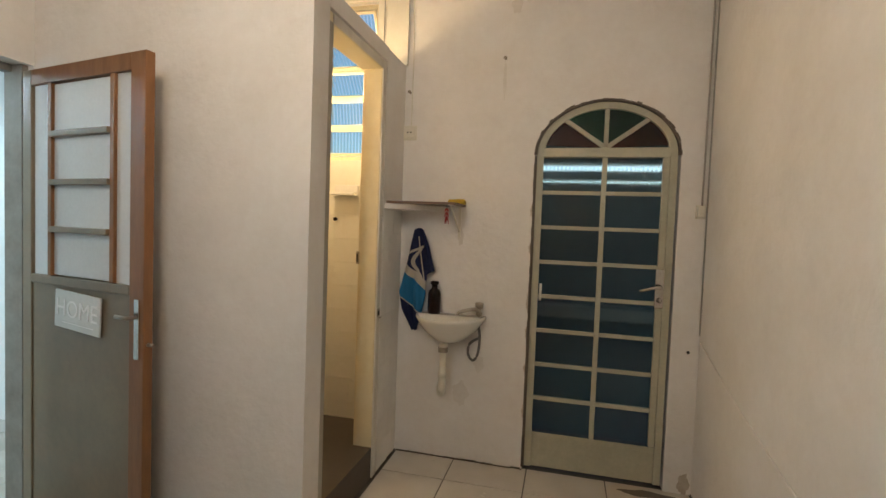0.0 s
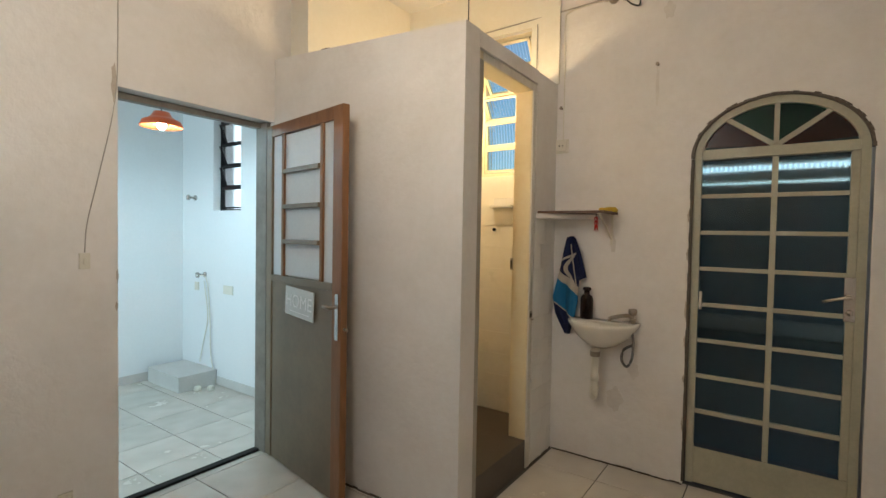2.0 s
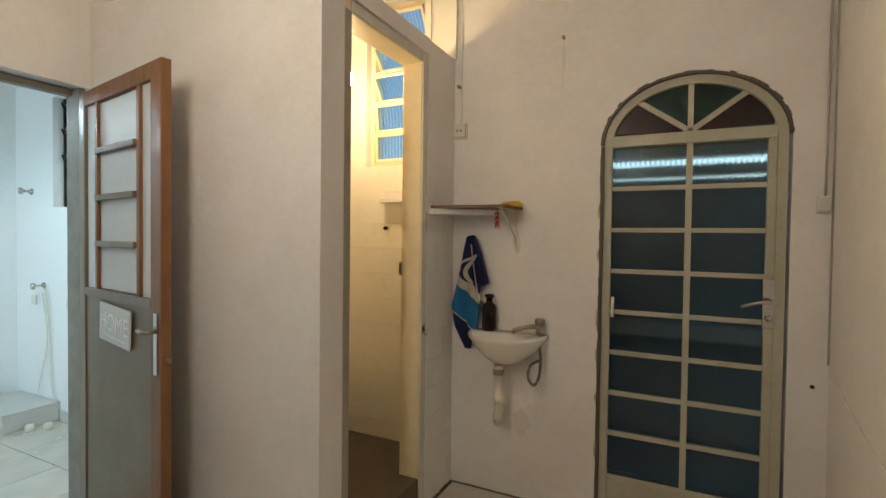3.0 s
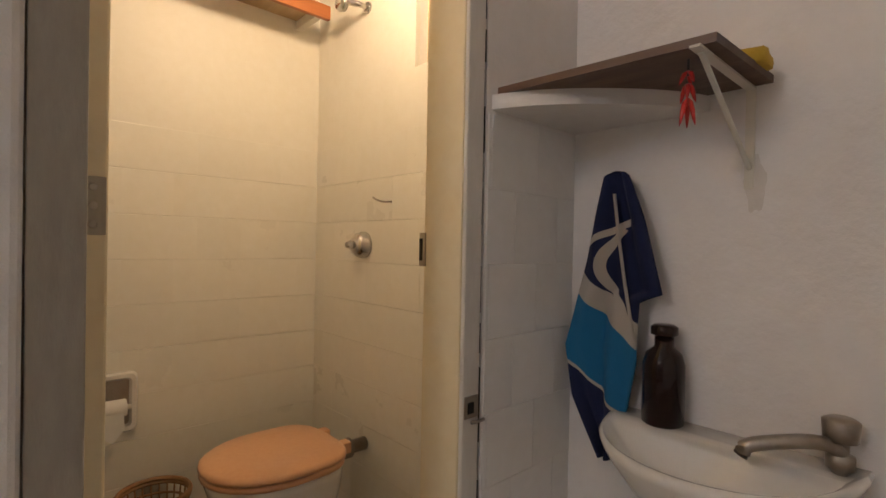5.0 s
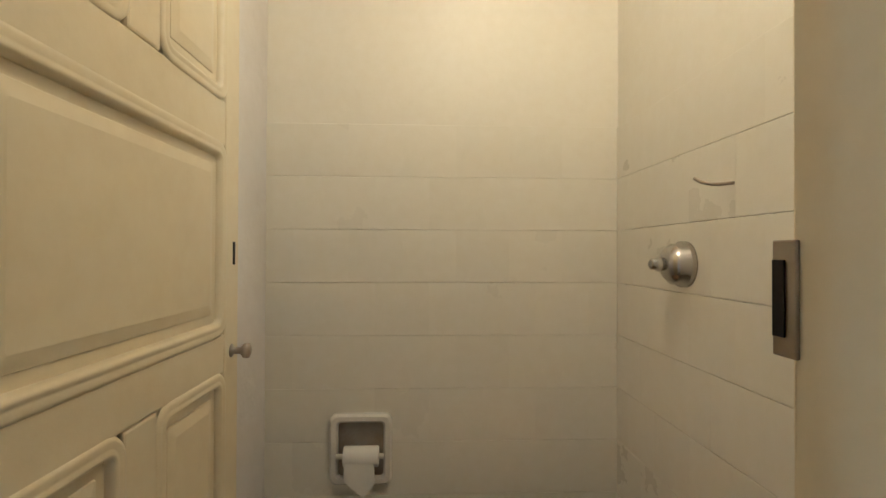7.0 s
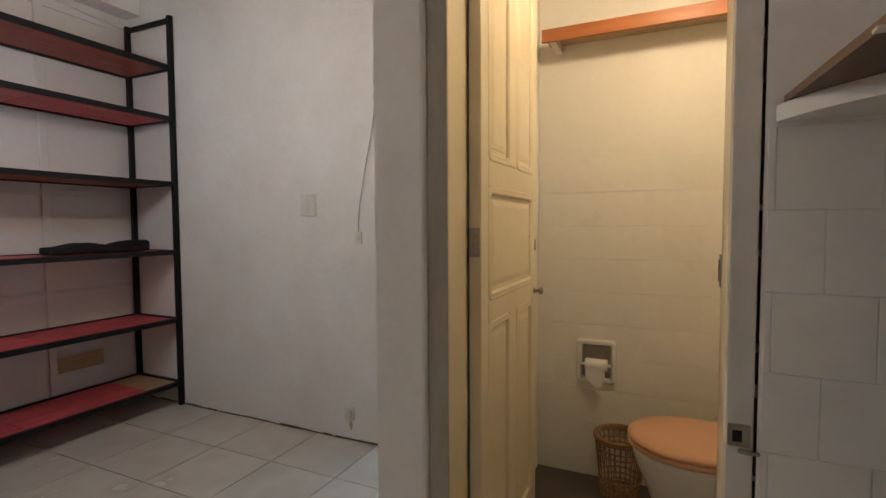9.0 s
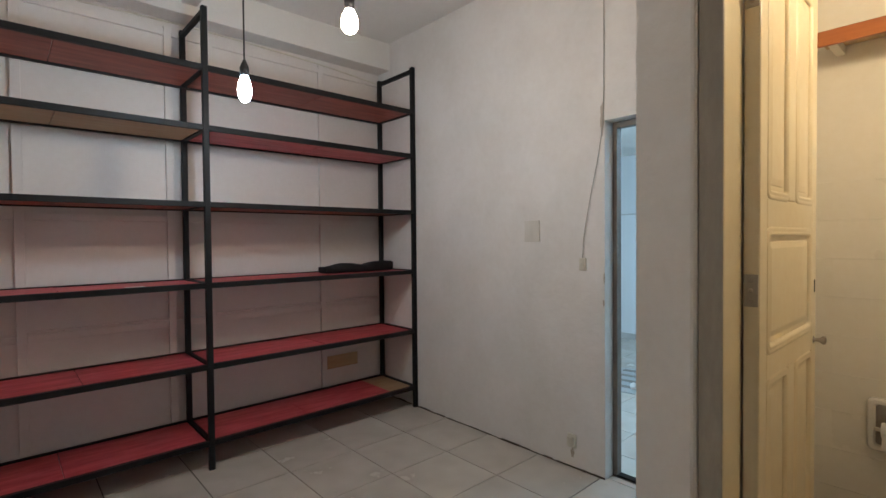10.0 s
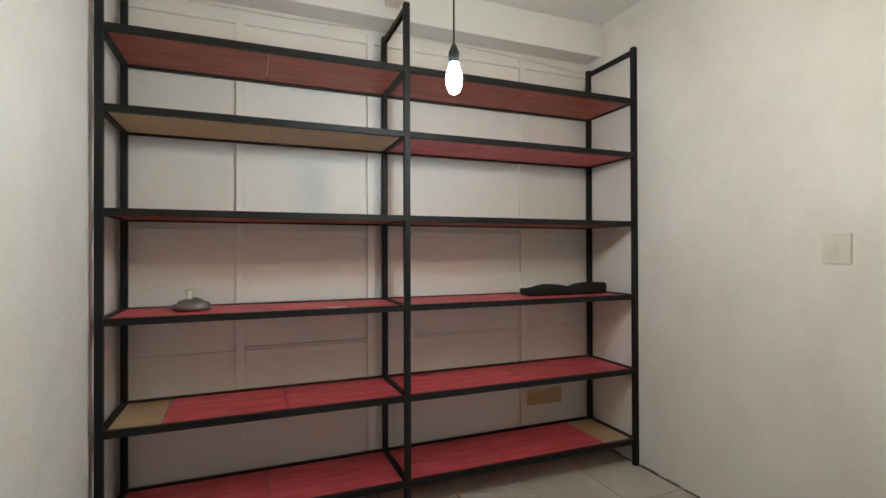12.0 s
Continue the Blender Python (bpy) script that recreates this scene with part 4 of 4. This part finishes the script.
part("bracket", bm, PLASTIC, cs, "white metal bracket")
bd = thing("wooden_board", FRONT_X, BACK, 1.569, "dark brown wooden board lying on corner shelf", "board")
bm = bmesh.new()
prism(bm, [(0.004, -0.005), (0.006, -0.295), (0.402, -0.268), (0.412, -0.005)], "z", 0, 0.014)
part("plank", bm, DARKWOOD, bd)
ch = thing("chili_charm", 0.335, BACK - 0.225, 1.562, "string of red chili pods hanging from board", "charm")
bm = bmesh.new()
tube(bm, [(0, 0, 0.012), (0, 0, -0.02)], 0.002, 5)
part("string", bm, BLACKWIRE, ch)
for z0, count, ln in ((-0.012, 3, 0.022), (-0.032, 3, 0.03), (-0.056, 3, 0.045)):
    for k in range(count):
        a = 2 * math.pi * k / count + z0 * 40
        c, w = math.cos(a), math.sin(a)
        bm = bmesh.new()
        loft(bm, [[(c * o + r_ * math.cos(0.9 * q), w * o + r_ * math.sin(0.9 * q), z0 - ln * f) for q in range(7)] for o, r_, f in ((0.001, 0.002, 0), (0.005, 0.0042, 0.15), (0.008, 0.004, 0.45), (0.011, 0.0025, 0.8), (0.013, 0.0006, 1.0))])
        part("pod", bm, CHILI, ch, "", True)
sp = thing("cleaning_sponge", 0.36, BACK - 0.07, 1.581, "crumpled yellow sponge cloth on the corner board", "sponge")
bm = bmesh.new()
box(bm, -0.05, 0.05, -0.035, 0.035, 0, 0.028, 0.008)
bmesh.ops.subdivide_edges(bm, edges=bm.edges[:], cuts=2, use_grid_fill=True)
for v in bm.verts:
    if v.co.z > 0.004:
        v.co += 0.008 * noise.noise_vector(v.co * 40)
part("cloth", bm, SPONGE, sp, "", True)


# ---- sockets, switches, wires ----
def plate(name, x, y, z, rz, w, h, label, kind="socket", group=""):
    d = thing(name, x, y, z, label, kind, group, rz)
    part("cover", boxed(-w / 2, w / 2, -0.012, 0, -h / 2, h / 2, 0.003), PLASTIC, d)
    return d


s1 = plate("wall_socket", 0.03, BACK, 2.02, 0, 0.085, 0.09, "old white plastic socket box on the wall")
part("box", boxed(-0.036, 0.036, -0.03, -0.012, -0.036, 0.036, 0.004), PLASTIC, s1)
for sx in (-0.011, 0.011):
    part("hole", boxed(sx - 0.004, sx + 0.004, -0.0315, -0.03, -0.004, 0.004), DARK, s1)
s2 = plate("blank_cover", LEFT, 0.63, 1.482, -90, 0.12, 0.14, "blank white square cover plate on wall", "cover plate")
s2.children[0].data.materials[0] = TRIM
s2.matrix_world = pose(LEFT, 0.63, 1.482, 0, 0, 90)
s3 = plate("pull_switch", LEFT, 1.01, 1.275, 90, 0.045, 0.075, "small cream plastic switch on hanging wire", "switch")
part("rocker", boxed(-0.008, 0.008, -0.02, -0.012, -0.016, 0.016, 0.003), PLASTIC, s3)
s4 = plate("low_socket", LEFT, 0.93, 0.17, 90, 0.06, 0.085, "small cream surface socket low on the wall")
part("box", boxed(-0.022, 0.022, -0.035, -0.012, -0.03, 0.03, 0.006), PLASTIC, s4)
s5 = plate("wall_socket", 1.7, BACK, 1.575, 0, 0.05, 0.075, "small cream switch box at a conduit end", "switch")
part("box", boxed(-0.02, 0.02, -0.035, -0.012, -0.03, 0.03, 0.004), PLASTIC, s5)


def wire(name, pts, r, mat, label, smooth_n=5):
    d = thing(name, *pts[0], label, "wire")
    bm = bmesh.new()
    p0 = Vector(pts[0])
    tube(bm, [p - p0 for p in curve_pts(pts, smooth_n)], r, 6)
    part("strand", bm, mat, d, "", True)
    return d


wire("wall_wire", [(LEFT + 0.006, 1.15, TOP), (LEFT + 0.006, 1.15, 2.3), (LEFT + 0.008, 1.13, 2.0), (LEFT + 0.012, 1.06, 1.65), (LEFT + 0.008, 1.02, 1.45), (LEFT + 0.008, 1.01, 1.315)], 0.0026, WIRE, "white wire running down the wall to switch")
wire("conduit", [(1.708, BACK - 0.012, TOP), (1.708, BACK - 0.012, 2.4), (1.704, BACK - 0.012, 1.61)], 0.005, WIRE, "thin painted conduit down the wall corner")
wire("wall_wire", [(1.731, BACK - 0.008, TOP), (1.731, BACK - 0.008, 2.0), (1.731, BACK - 0.008, 1.4), (1.731, BACK - 0.008, 0.9)], 0.004, WIRE, "grey wire down the wall corner")
wire("wall_wire", [(RIGHT - 0.004, BACK - 0.02, 0.87), (RIGHT - 0.004, 2.6, 0.74), (RIGHT - 0.004, 1.9, 0.62), (RIGHT - 0.004, 1.2, 0.5)], 0.0035, PLASTER, "painted-over wire along the wall")
wire("wall_wire", [(0.035, BACK - 0.006, 2.06), (0.035, BACK - 0.006, 2.5), (0.03, BACK - 0.006, 2.82), (0.06, BACK - 0.008, 2.885), (0.2, BACK - 0.01, 2.90), (0.3, BACK - 0.012, 2.90)], 0.0032, PLASTIC, "loose grey wire up the wall to junction")
wire("wall_wire", [(-1.2, BACK - 0.028, 2.86), (-0.5, BACK - 0.028, 2.88), (0.0, BACK - 0.012, 2.9), (0.29, BACK - 0.012, 2.91)], 0.004, WIRE, "grey wire along the upper wall")
wire("wall_wire", [(-0.155, BACK - 0.028, 2.43), (-0.155, BACK - 0.028, 2.85)], 0.003, WIRE, "dark wire beside the bathroom window")
wire("wall_wire", [(0.38, BACK - 0.012, 2.89), (0.42, BACK - 0.04, 2.86), (0.46, BACK - 0.05, 2.82), (0.5, BACK - 0.04, 2.81), (0.5, BACK - 0.03, 2.88)], 0.005, BLACKWIRE, "loose dark wire loop under the ceiling")
# old repair patches and drips on the plaster
STAIN = surface("old_plaster_stain", (0.66, 0.615, 0.565), 0.7, second=(0.74, 0.70, 0.65), amount=0.8, scale=14, grain=60, bump=0.5)
CHIP = surface("bare_plaster_chip", (0.52, 0.45, 0.38), 0.9, second=(0.40, 0.33, 0.26), amount=0.8, scale=30, grain=90, bump=0.6)


def blot(name, cx, cz, w, h, mat, label, at=BACK, axis="y", sign=-1):
    bm = bmesh.new()
    n = 26
    ph = random.uniform(0, 9)
    pts = []
    for k in range(n):
        t = 2 * math.pi * k / n
        r = 1 + 0.28 * math.sin(3 * t + ph) * math.cos(2 * t) + random.uniform(-0.12, 0.12)
        pts.append((cx + w * r * math.cos(t), cz + h * r * math.sin(t)))
    prism(bm, pts, axis, at, at + sign * 0.0008)
    return setting(name, bm, mat, label, "stain")


for cx, cz, w, h in ((0.606, 2.34, 0.010, 0.11), (0.375, 1.38, 0.018, 0.05), (0.40, 0.42, 0.05, 0.07), (0.52, 0.62, 0.03, 0.05), (0.66, 2.75, 0.03, 0.05)):
    blot("stain", cx, cz, w, h, STAIN, "faint grey drip stain on the plaster")
for cy, cz, w, h in ((1.135, 2.14, 0.012, 0.09), (1.148, 1.2, 0.005, 0.03), (1.146, 1.05, 0.006, 0.02), (0.93, 0.09, 0.012, 0.03)):
    blot("chip", cy, cz, w, h, CHIP, "chipped plaster patch on the wall", LEFT, "x", 1)
for cz in (0.35, 0.62, 0.83, 1.02, 1.33, 1.55):
    blot("chip", ARCH_X0 - 0.006, cz, 0.007, random.uniform(0.02, 0.05), CHIP, "chipped plaster beside the arched door")
blot("stain", 1.50, BACK - 0.07, 0.15, 0.035, CEMENT, "dark dirt on the floor at the door foot", 0.0, "z", 1)
blot("chip", 1.69, 0.06, 0.03, 0.06, CHIP, "peeling plaster low in the wall corner")
jb = thing("junction_box", 0.34, BACK, 2.90, "old grey wire junction near the ceiling", "junction box")
bm = bmesh.new()
for k in range(7):
    a = k * 0.9
    tube(bm, curve_pts([(-0.06, -0.02, 0.0), (-0.02 + 0.02 * math.cos(a), -0.035 + 0.01 * math.sin(a), 0.02 * math.sin(a)), (0.03, -0.04, 0.018 * math.cos(a)), (0.07, -0.02, -0.01)], 4), 0.006, 6)
part("wire_bundle", bm, WIRE, jb, "", True)
lathe(bm := bmesh.new(), [(0.03, 0), (0.03, -0.02), (0.02, -0.03)], 0, 0, 0, 14, "y")
part("rosette", bm, STEEL, jb, "", True)
for i, (x, z, ln) in enumerate(((0.605, 2.45, 0.0), (0.02, 2.27, 0))):
    n_ = thing("wall_nail", x, BACK, z, "rusty nail stub in stained plaster", "nail")
    part("shank", lathe(bmesh.new(), [(0.008, 0), (0.008, -0.02), (0.011, -0.022), (0.009, -0.026)], n=10, axis="y"), STEEL, n_)
n_ = thing("wall_nail", 1.68, BACK, 0.8, "dark nail hole in the plaster", "nail")
part("shank", lathe(bmesh.new(), [(0.009, 0), (0.008, -0.006)], n=8, axis="y"), DARK, n_)
wire("top_wire", [(LEFT + 0.05, 2.12, 2.522), (-1.2, 2.13, 2.515), (-1.05, 2.12, 2.53), (-0.9, 2.13, 2.492)], 0.006, BLACKWIRE, "dark cable lying on the partition top")
wire("panel_wire", [(LEFT + 0.02, RACKWALL + 0.02, 2.86), (-0.9, RACKWALL + 0.03, 2.9), (-0.3, RACKWALL + 0.03, 2.925), (0.3, RACKWALL + 0.03, 2.93), (0.9, RACKWALL + 0.03, 2.915), (1.7, RACKWALL + 0.03, 2.93)], 0.005, PLASTIC, "loose white cable under the beam")


# ---- bulbs ----
def bulb(x, y, z, glow, label, top, mat_cap=BLACK, r=0.034, length=0.1):
    """z is the middle of the glass."""
    d = thing("hanging_bulb", x, y, z, label, "lamp")
    part("cord", tube(bmesh.new(), [(0, 0, length / 2 + 0.06), (0, 0, top - z)], 0.004, 6), BLACKWIRE, d)
    part("socket", lathe(bmesh.new(), [(0.02, length / 2 - 0.005), (0.022, length / 2 + 0.035), (0.016, length / 2 + 0.05), (0.008, length / 2 + 0.07)], n=16), mat_cap, d, "", True)
    h = length / 2
    part("glass", lathe(bmesh.new(), [(0.006, -h), (r * 0.6, -h + 0.008), (r * 0.92, -h * 0.55), (r, -h * 0.1), (r * 0.9, h * 0.35), (r * 0.6, h * 0.75), (0.016, h)], n=16), glow, d, "glowing bulb", True)
    return d


bulb(0.305, 0.24, 2.168, GLOW_WHITE, "lit cool white bulb hanging on a black cord", TOP, r=0.032, length=0.13)
bulb(0.125, 0.90, 2.322, GLOW_WARM, "lit warm bulb hanging on a short cord", TOP, r=0.034, length=0.1)
bulb(-0.47, 2.80, 2.27, GLOW_BATH, "lit warm bulb hanging above the bathroom", TOP)


# ---- pendants of the bright room ----
def pendant(x, y, z):
    d = thing("pendant_lamp", x, y, z, "orange enamel pendant lamp with lit bulb", "pendant lamp", "orange pendant lamps")
    prof = [(0.03, 0.12), (0.055, 0.115), (0.075, 0.08), (0.10, 0.06), (0.135, 0.045), (0.155, 0.0)]
    bm = bmesh.new()
    lathe(bm, prof + [(r - 0.004, h - 0.003) for r, h in prof[::-1]], n=32)
    part("shade", bm, ORANGE, d, "", True)
    part("cord", tube(bmesh.new(), [(0, 0, 0.12), (0, 0, 2.75 - z)], 0.004, 6), BLACKWIRE, d)
    part("bulb", lathe(bmesh.new(), [(0.008, -0.02), (0.03, 0.0), (0.032, 0.03), (0.02, 0.07), (0.012, 0.1)], n=14), GLOW_PENDANT, d, "lit white bulb", True)


pendant(-2.79, 1.99, 2.235)
pendant(-2.79, 1.25, 2.235)

# ---- things in the bright room ----
blk = thing("step_block", -3.985, 2.775, KF, "low grey tiled step block in the corner", "step")
part("body", boxed(-0.345, 0.305, -0.205, 0.193, 0, 0.145, 0.006), STEPSTONE, blk)
part("top_slab", boxed(-0.348, 0.309, -0.209, 0.193, 0.145, 0.162, 0.004), STEPSTONE, blk)
for z, x, lab in ((1.788, -4.13, "chrome wall tap high on the wall"), (0.945, -3.93, "chrome hose tap on the wall")):
    t = thing("wall_tap", x, KN, z, lab, "tap")
    bm = bmesh.new()
    lathe(bm, [(0.03, 0), (0.028, -0.012), (0.012, -0.015), (0.012, -0.07), (0.03, -0.075), (0.03, -0.095), (0.01, -0.1)], n=14, axis="y")
    part("body", bm, CHROME, t, "", True)
for x, z, w in ((-4.09, 0.81, 0.08), (-3.475, 0.81, 0.17)):
    plate("kitchen_socket", x, KN, z, 0, w, 0.09, "white plastic socket plate in bright room")
wire("drain_hose", [(-3.93, KN - 0.1, 0.94), (-3.85, KN - 0.03, 0.9), (-3.80, KN - 0.02, 0.5), (-3.78, KN - 0.02, 0.1), (-3.66, KN - 0.03, KF + 0.02)], 0.006, PLASTIC, "white hose down the wall")
wire("drain_hose", [(-3.92, KN - 0.02, 0.88), (-3.84, KN - 0.02, 0.5), (-3.93, KN - 0.02, 0.2), (-4.0, KN - 0.02, -0.02)], 0.006, PLASTIC, "thin white cable down the wall")
for x in (-3.62, -3.53):
    f = thing("pipe_fitting", x, KN - 0.16 + (x + 3.53), KF, "small white plastic pipe fitting on the floor", "fitting")
    part("ring", lathe(bmesh.new(), [(0.03, 0), (0.034, 0.01), (0.034, 0.035), (0.026, 0.05)], n=16), PLASTIC, f, "", True)
mt = thing("floor_mat", -4.14, 0.03, KF, "grey striped cloth mat on the floor", "mat", rz=8)
part("cloth", boxed(-0.48, 0.48, -0.36, 0.2, 0.002, 0.012, 0.003), MAT, mt)
for k in range(4):
    part("stripe", boxed(-0.42 + k * 0.22, -0.34 + k * 0.22, -0.28, 0.18, 0.012, 0.014), FRAME_METAL, mt)
bl = thing("mat_ball", -3.78, 0.17, KF + 0.014, "small white ball lying on the floor", "ball")
part("ball", lathe(bmesh.new(), [(0.01, 0.012), (0.03, 0.02), (0.04, 0.045), (0.03, 0.072), (0.01, 0.082)], n=14), PAPER, bl, "", True)


# ---- shelving rack ----
RF, RB, PT = -0.605, -1.085, 0.034
rack = thing("steel_shelving", 0.14, -0.85, 0, "tall black steel shelving with red stained boards", "shelving")
rack.matrix_world = Matrix.Identity(4)
POSTS = (LEFT + 0.02, 0.235, 1.695)
LEVELS = (0.185, 0.665, 1.175, 1.68, 2.155, 2.525)
h2 = PT / 2
for px in POSTS:
    for py in (RF, RB):
        part("post", boxed(px - h2, px + h2, py - h2, py + h2, 0.0, 2.885, 0.003), BLACK, rack)
    for z in LEVELS + (2.868,):
        part("end_bar", boxed(px - h2 + 0.003, px + h2 - 0.003, RB + h2, RF - h2, z - 0.03, z, 0.002), BLACK, rack)
for z in LEVELS:
    for a, b in zip(POSTS, POSTS[1:]):
        for py in (RF, RB):
            part("rail", boxed(a + h2, b - h2, py - h2 + 0.002, py + h2 - 0.002, z - 0.034, z, 0.002), BLACK, rack)
for k, z in enumerate(LEVELS):
    for s, (a, b) in enumerate(zip(POSTS, POSTS[1:])):
        a, b = a + h2 + 0.003, b - h2 - 0.003
        cuts = [a, a + (b - a) * 0.5, b]
        mats = [RED_BOARD, RED_BOARD]
        if k == 0 and s == 0:
            cuts, mats = [a, a + 0.22, a + 0.95, b], [TAN_BOARD, RED_BOARD, RED_BOARD]
        elif k == 1 and s == 1:
            cuts, mats = [a, a + 0.62, b - 0.22, b], [RED_BOARD, RED_BOARD, TAN_BOARD]
        elif k == 4 and s == 1:
            mats = [TAN_BOARD, TAN_BOARD]
        elif k >= 4:
            mats = [BROWN_BOARD, BROWN_BOARD] if k == 5 else mats
        elif k == 3:
            mats = [BROWN_BOARD, BROWN_BOARD]
        for c0, c1, m in zip(cuts, cuts[1:], mats):
            part("shelf_board", boxed(c0 + 0.002, c1 - 0.002, RB + h2 + 0.003, RF - h2 - 0.002, z - 0.026, z - 0.008 + random.uniform(0, 0.004), 0.002), m, rack, "bare tan plywood" if m is TAN_BOARD else "")

bag = thing("black_bag", -0.98, -0.86, 1.171, "folded black cloth bag lying on shelf", "bag")
bm = bmesh.new()
box(bm, -0.36, 0.30, -0.07, 0.07, 0, 0.075, 0.02)
bmesh.ops.subdivide_edges(bm, edges=[e for e in bm.edges if e.calc_length() > 0.2], cuts=16)
for v in bm.verts:
    v.co.z *= 0.85 + 0.35 * noise.noise(Vector((v.co.x * 6, v.co.y * 5, 0))) + 0.15 * (v.co.x < -0.1)
    v.co.y += 0.012 * noise.noise(v.co * 12)
part("cloth", bm, BAG, bag, "", True)
clump = thing("cleaning_brush", 1.34, -0.82, 1.171, "grey brush with clear plastic handle on shelf", "brush")
bm = bmesh.new()
bmesh.ops.create_icosphere(bm, subdivisions=3, radius=0.06)
for v in bm.verts:
    v.co = Vector((v.co.x * 1.5, v.co.y, max(-0.02, v.co.z) * 0.75 + 0.02)) * (1 + 0.18 * noise.noise(v.co * 40))
part("bristles", bm, RUBBER, clump, "dull grey bristles", True)
part("handle", lathe(bmesh.new(), [(0.018, 0.06), (0.016, 0.08), (0.022, 0.1), (0.024, 0.11)], 0.01, 0, 0, 14), PLASTIC, clump, "", True)
st2 = thing("paper_scrap", 0.62, -0.66, 1.173, "torn white label stuck on shelf board", "label")
part("sheet", boxed(-0.05, 0.05, -0.015, 0.015, 0, 0.002), PAPER, st2)
cb = thing("cardboard_piece", -1.0, RACKWALL + 0.016, 0.36, "tan cardboard piece leaning on the panelled wall", "cardboard")
part("sheet", boxed(-0.15, 0.15, 0.012, 0.018, -0.03, 0.08, 0.001), TAN_BOARD, cb)


# ---- pieces: wall and floor tiles ----
def tile_mesh(name, w, h, t, mat, axis, tight=False):
    bm = bmesh.new()
    g = 0.003 if axis == "z" else 0.0003
    if axis == "x":
        box(bm, 0, t, 0 if tight else g, w if tight else w - g, g, h - g)
    elif axis == "y":
        box(bm, 0 if tight else g, w if tight else w - g, -t, 0, g, h - g)
    else:
        box(bm, g, w - g, g, h - g, -t, 0)
    top = [f for f in bm.faces if (f.normal.x > 0.9 if axis == "x" else f.normal.y < -0.9 if axis == "y" else f.normal.z > 0.9)]
    bmesh.ops.bevel(bm, geom=[e for e in {e for f in top for e in f.edges} if not tight or abs(e.verts[0].co.z - e.verts[1].co.z) < 1e-4], offset=0.0022 if axis == "z" else 0.0016, segments=2, affect="EDGES", profile=0.5)
    return mesh_of(name, bm, mat)


def lay(parent, axis, u0, u1, v0, v1, w, h, at, mat, bond=0.5, shift=0.0, t=0.004, tight=False):
    """Lays tiles over a rectangle; whole tiles share one mesh, cut ones share by size."""
    cache = {}
    r, v = 0, v0
    while v < v1 - 0.01:
        hh = min(h, v1 - v)
        u = u0 - (w * bond if r % 2 else 0) - shift
        while u < u1 - 0.005:
            a, b = max(u, u0), min(u + w, u1)
            if b - a > 0.012:
                key = (round(b - a, 3), round(hh, 3))
                if key not in cache:
                    cache[key] = tile_mesh("tile", b - a, hh, t, mat, axis, tight)
                o = new("tile", cache[key])
                o.parent = parent
                j = random.uniform(-0.0003, 0.0003)
                o.location = (at + j, a, v) if axis == "x" else (a, at + j, v) if axis == "y" else (a, v, at)
            u += w
        v += hh
        r += 1


ob = bpy.data.objects
lay(ob["wall_bathroom_far"], "x", 2.16, BACK - 0.02, 0.13, 1.65, 0.155, 0.152, BATH_FAR, BATH_TILE, t=0.0045, tight=True)
lay(ob["wall_bathroom_lining"], "y", BATH_FAR + 0.004, -0.12, 0.13, 1.65, 0.155, 0.152, BACK - 0.02, BATH_TILE, shift=0.08, t=0.0045, tight=True)
lay(ob["wall_bathroom_front"], "x", 2.884, BACK, 0.01, 1.53, 0.155, 0.152, FRONT_X, WALL_TILE, t=0.002, shift=0.065)
fl = ob["floor"]
lay(fl, "z", LEFT - 0.085, RIGHT, RACKWALL, 2.04, 0.45, 0.45, 0.0, FLOOR_TILE, bond=0, shift=0.395, t=0.006)
lay(fl, "z", 0.0, RIGHT, 2.04, BACK + 0.02, 0.45, 0.45, 0.0, FLOOR_TILE, bond=0, shift=0.07, t=0.006)
fk = ob["floor_kitchen"]
lay(fk, "z", KX, LEFT - 0.15, -2.45, KN, 0.45, 0.45, KF, FLOOR_TILE, bond=0, shift=0.1, t=0.006)
lay(fk, "z", HX, KX, -2.45, 0.2, 0.45, 0.45, KF, FLOOR_TILE, bond=0, shift=0.1, t=0.006)


# dirt-filled gaps where floor meets wall
def gap(name, along, at, a, b, sign):
    bm = bmesh.new()
    s = a
    while s < b:
        e = min(b, s + random.uniform(0.03, 0.11))
        w, h = random.uniform(0.002, 0.009), random.uniform(0.003, 0.013)
        lo, hi = (at, at + w * sign) if sign > 0 else (at + w * sign, at)
        box(bm, lo, hi, s, e, 0, h) if along == "y" else box(bm, s, e, lo, hi, 0, h)
        s = e
    return setting(name, bm, CEMENT, "dark dirt-filled gap along the wall foot", "crack")


gap("trim_gap_left", "y", LEFT, RACKWALL, DOOR_Y0, 1)
gap("trim_gap_back", "x", BACK, 0.0, ARCH_X0, -1)
gap("trim_gap_partition", "x", 2.04, LEFT, 0.0, -1)
gap("trim_gap_bath", "y", FRONT_X, 2.88, BACK, 1)
gap("trim_gap_right", "y", RIGHT, RACKWALL, BACK, -1)
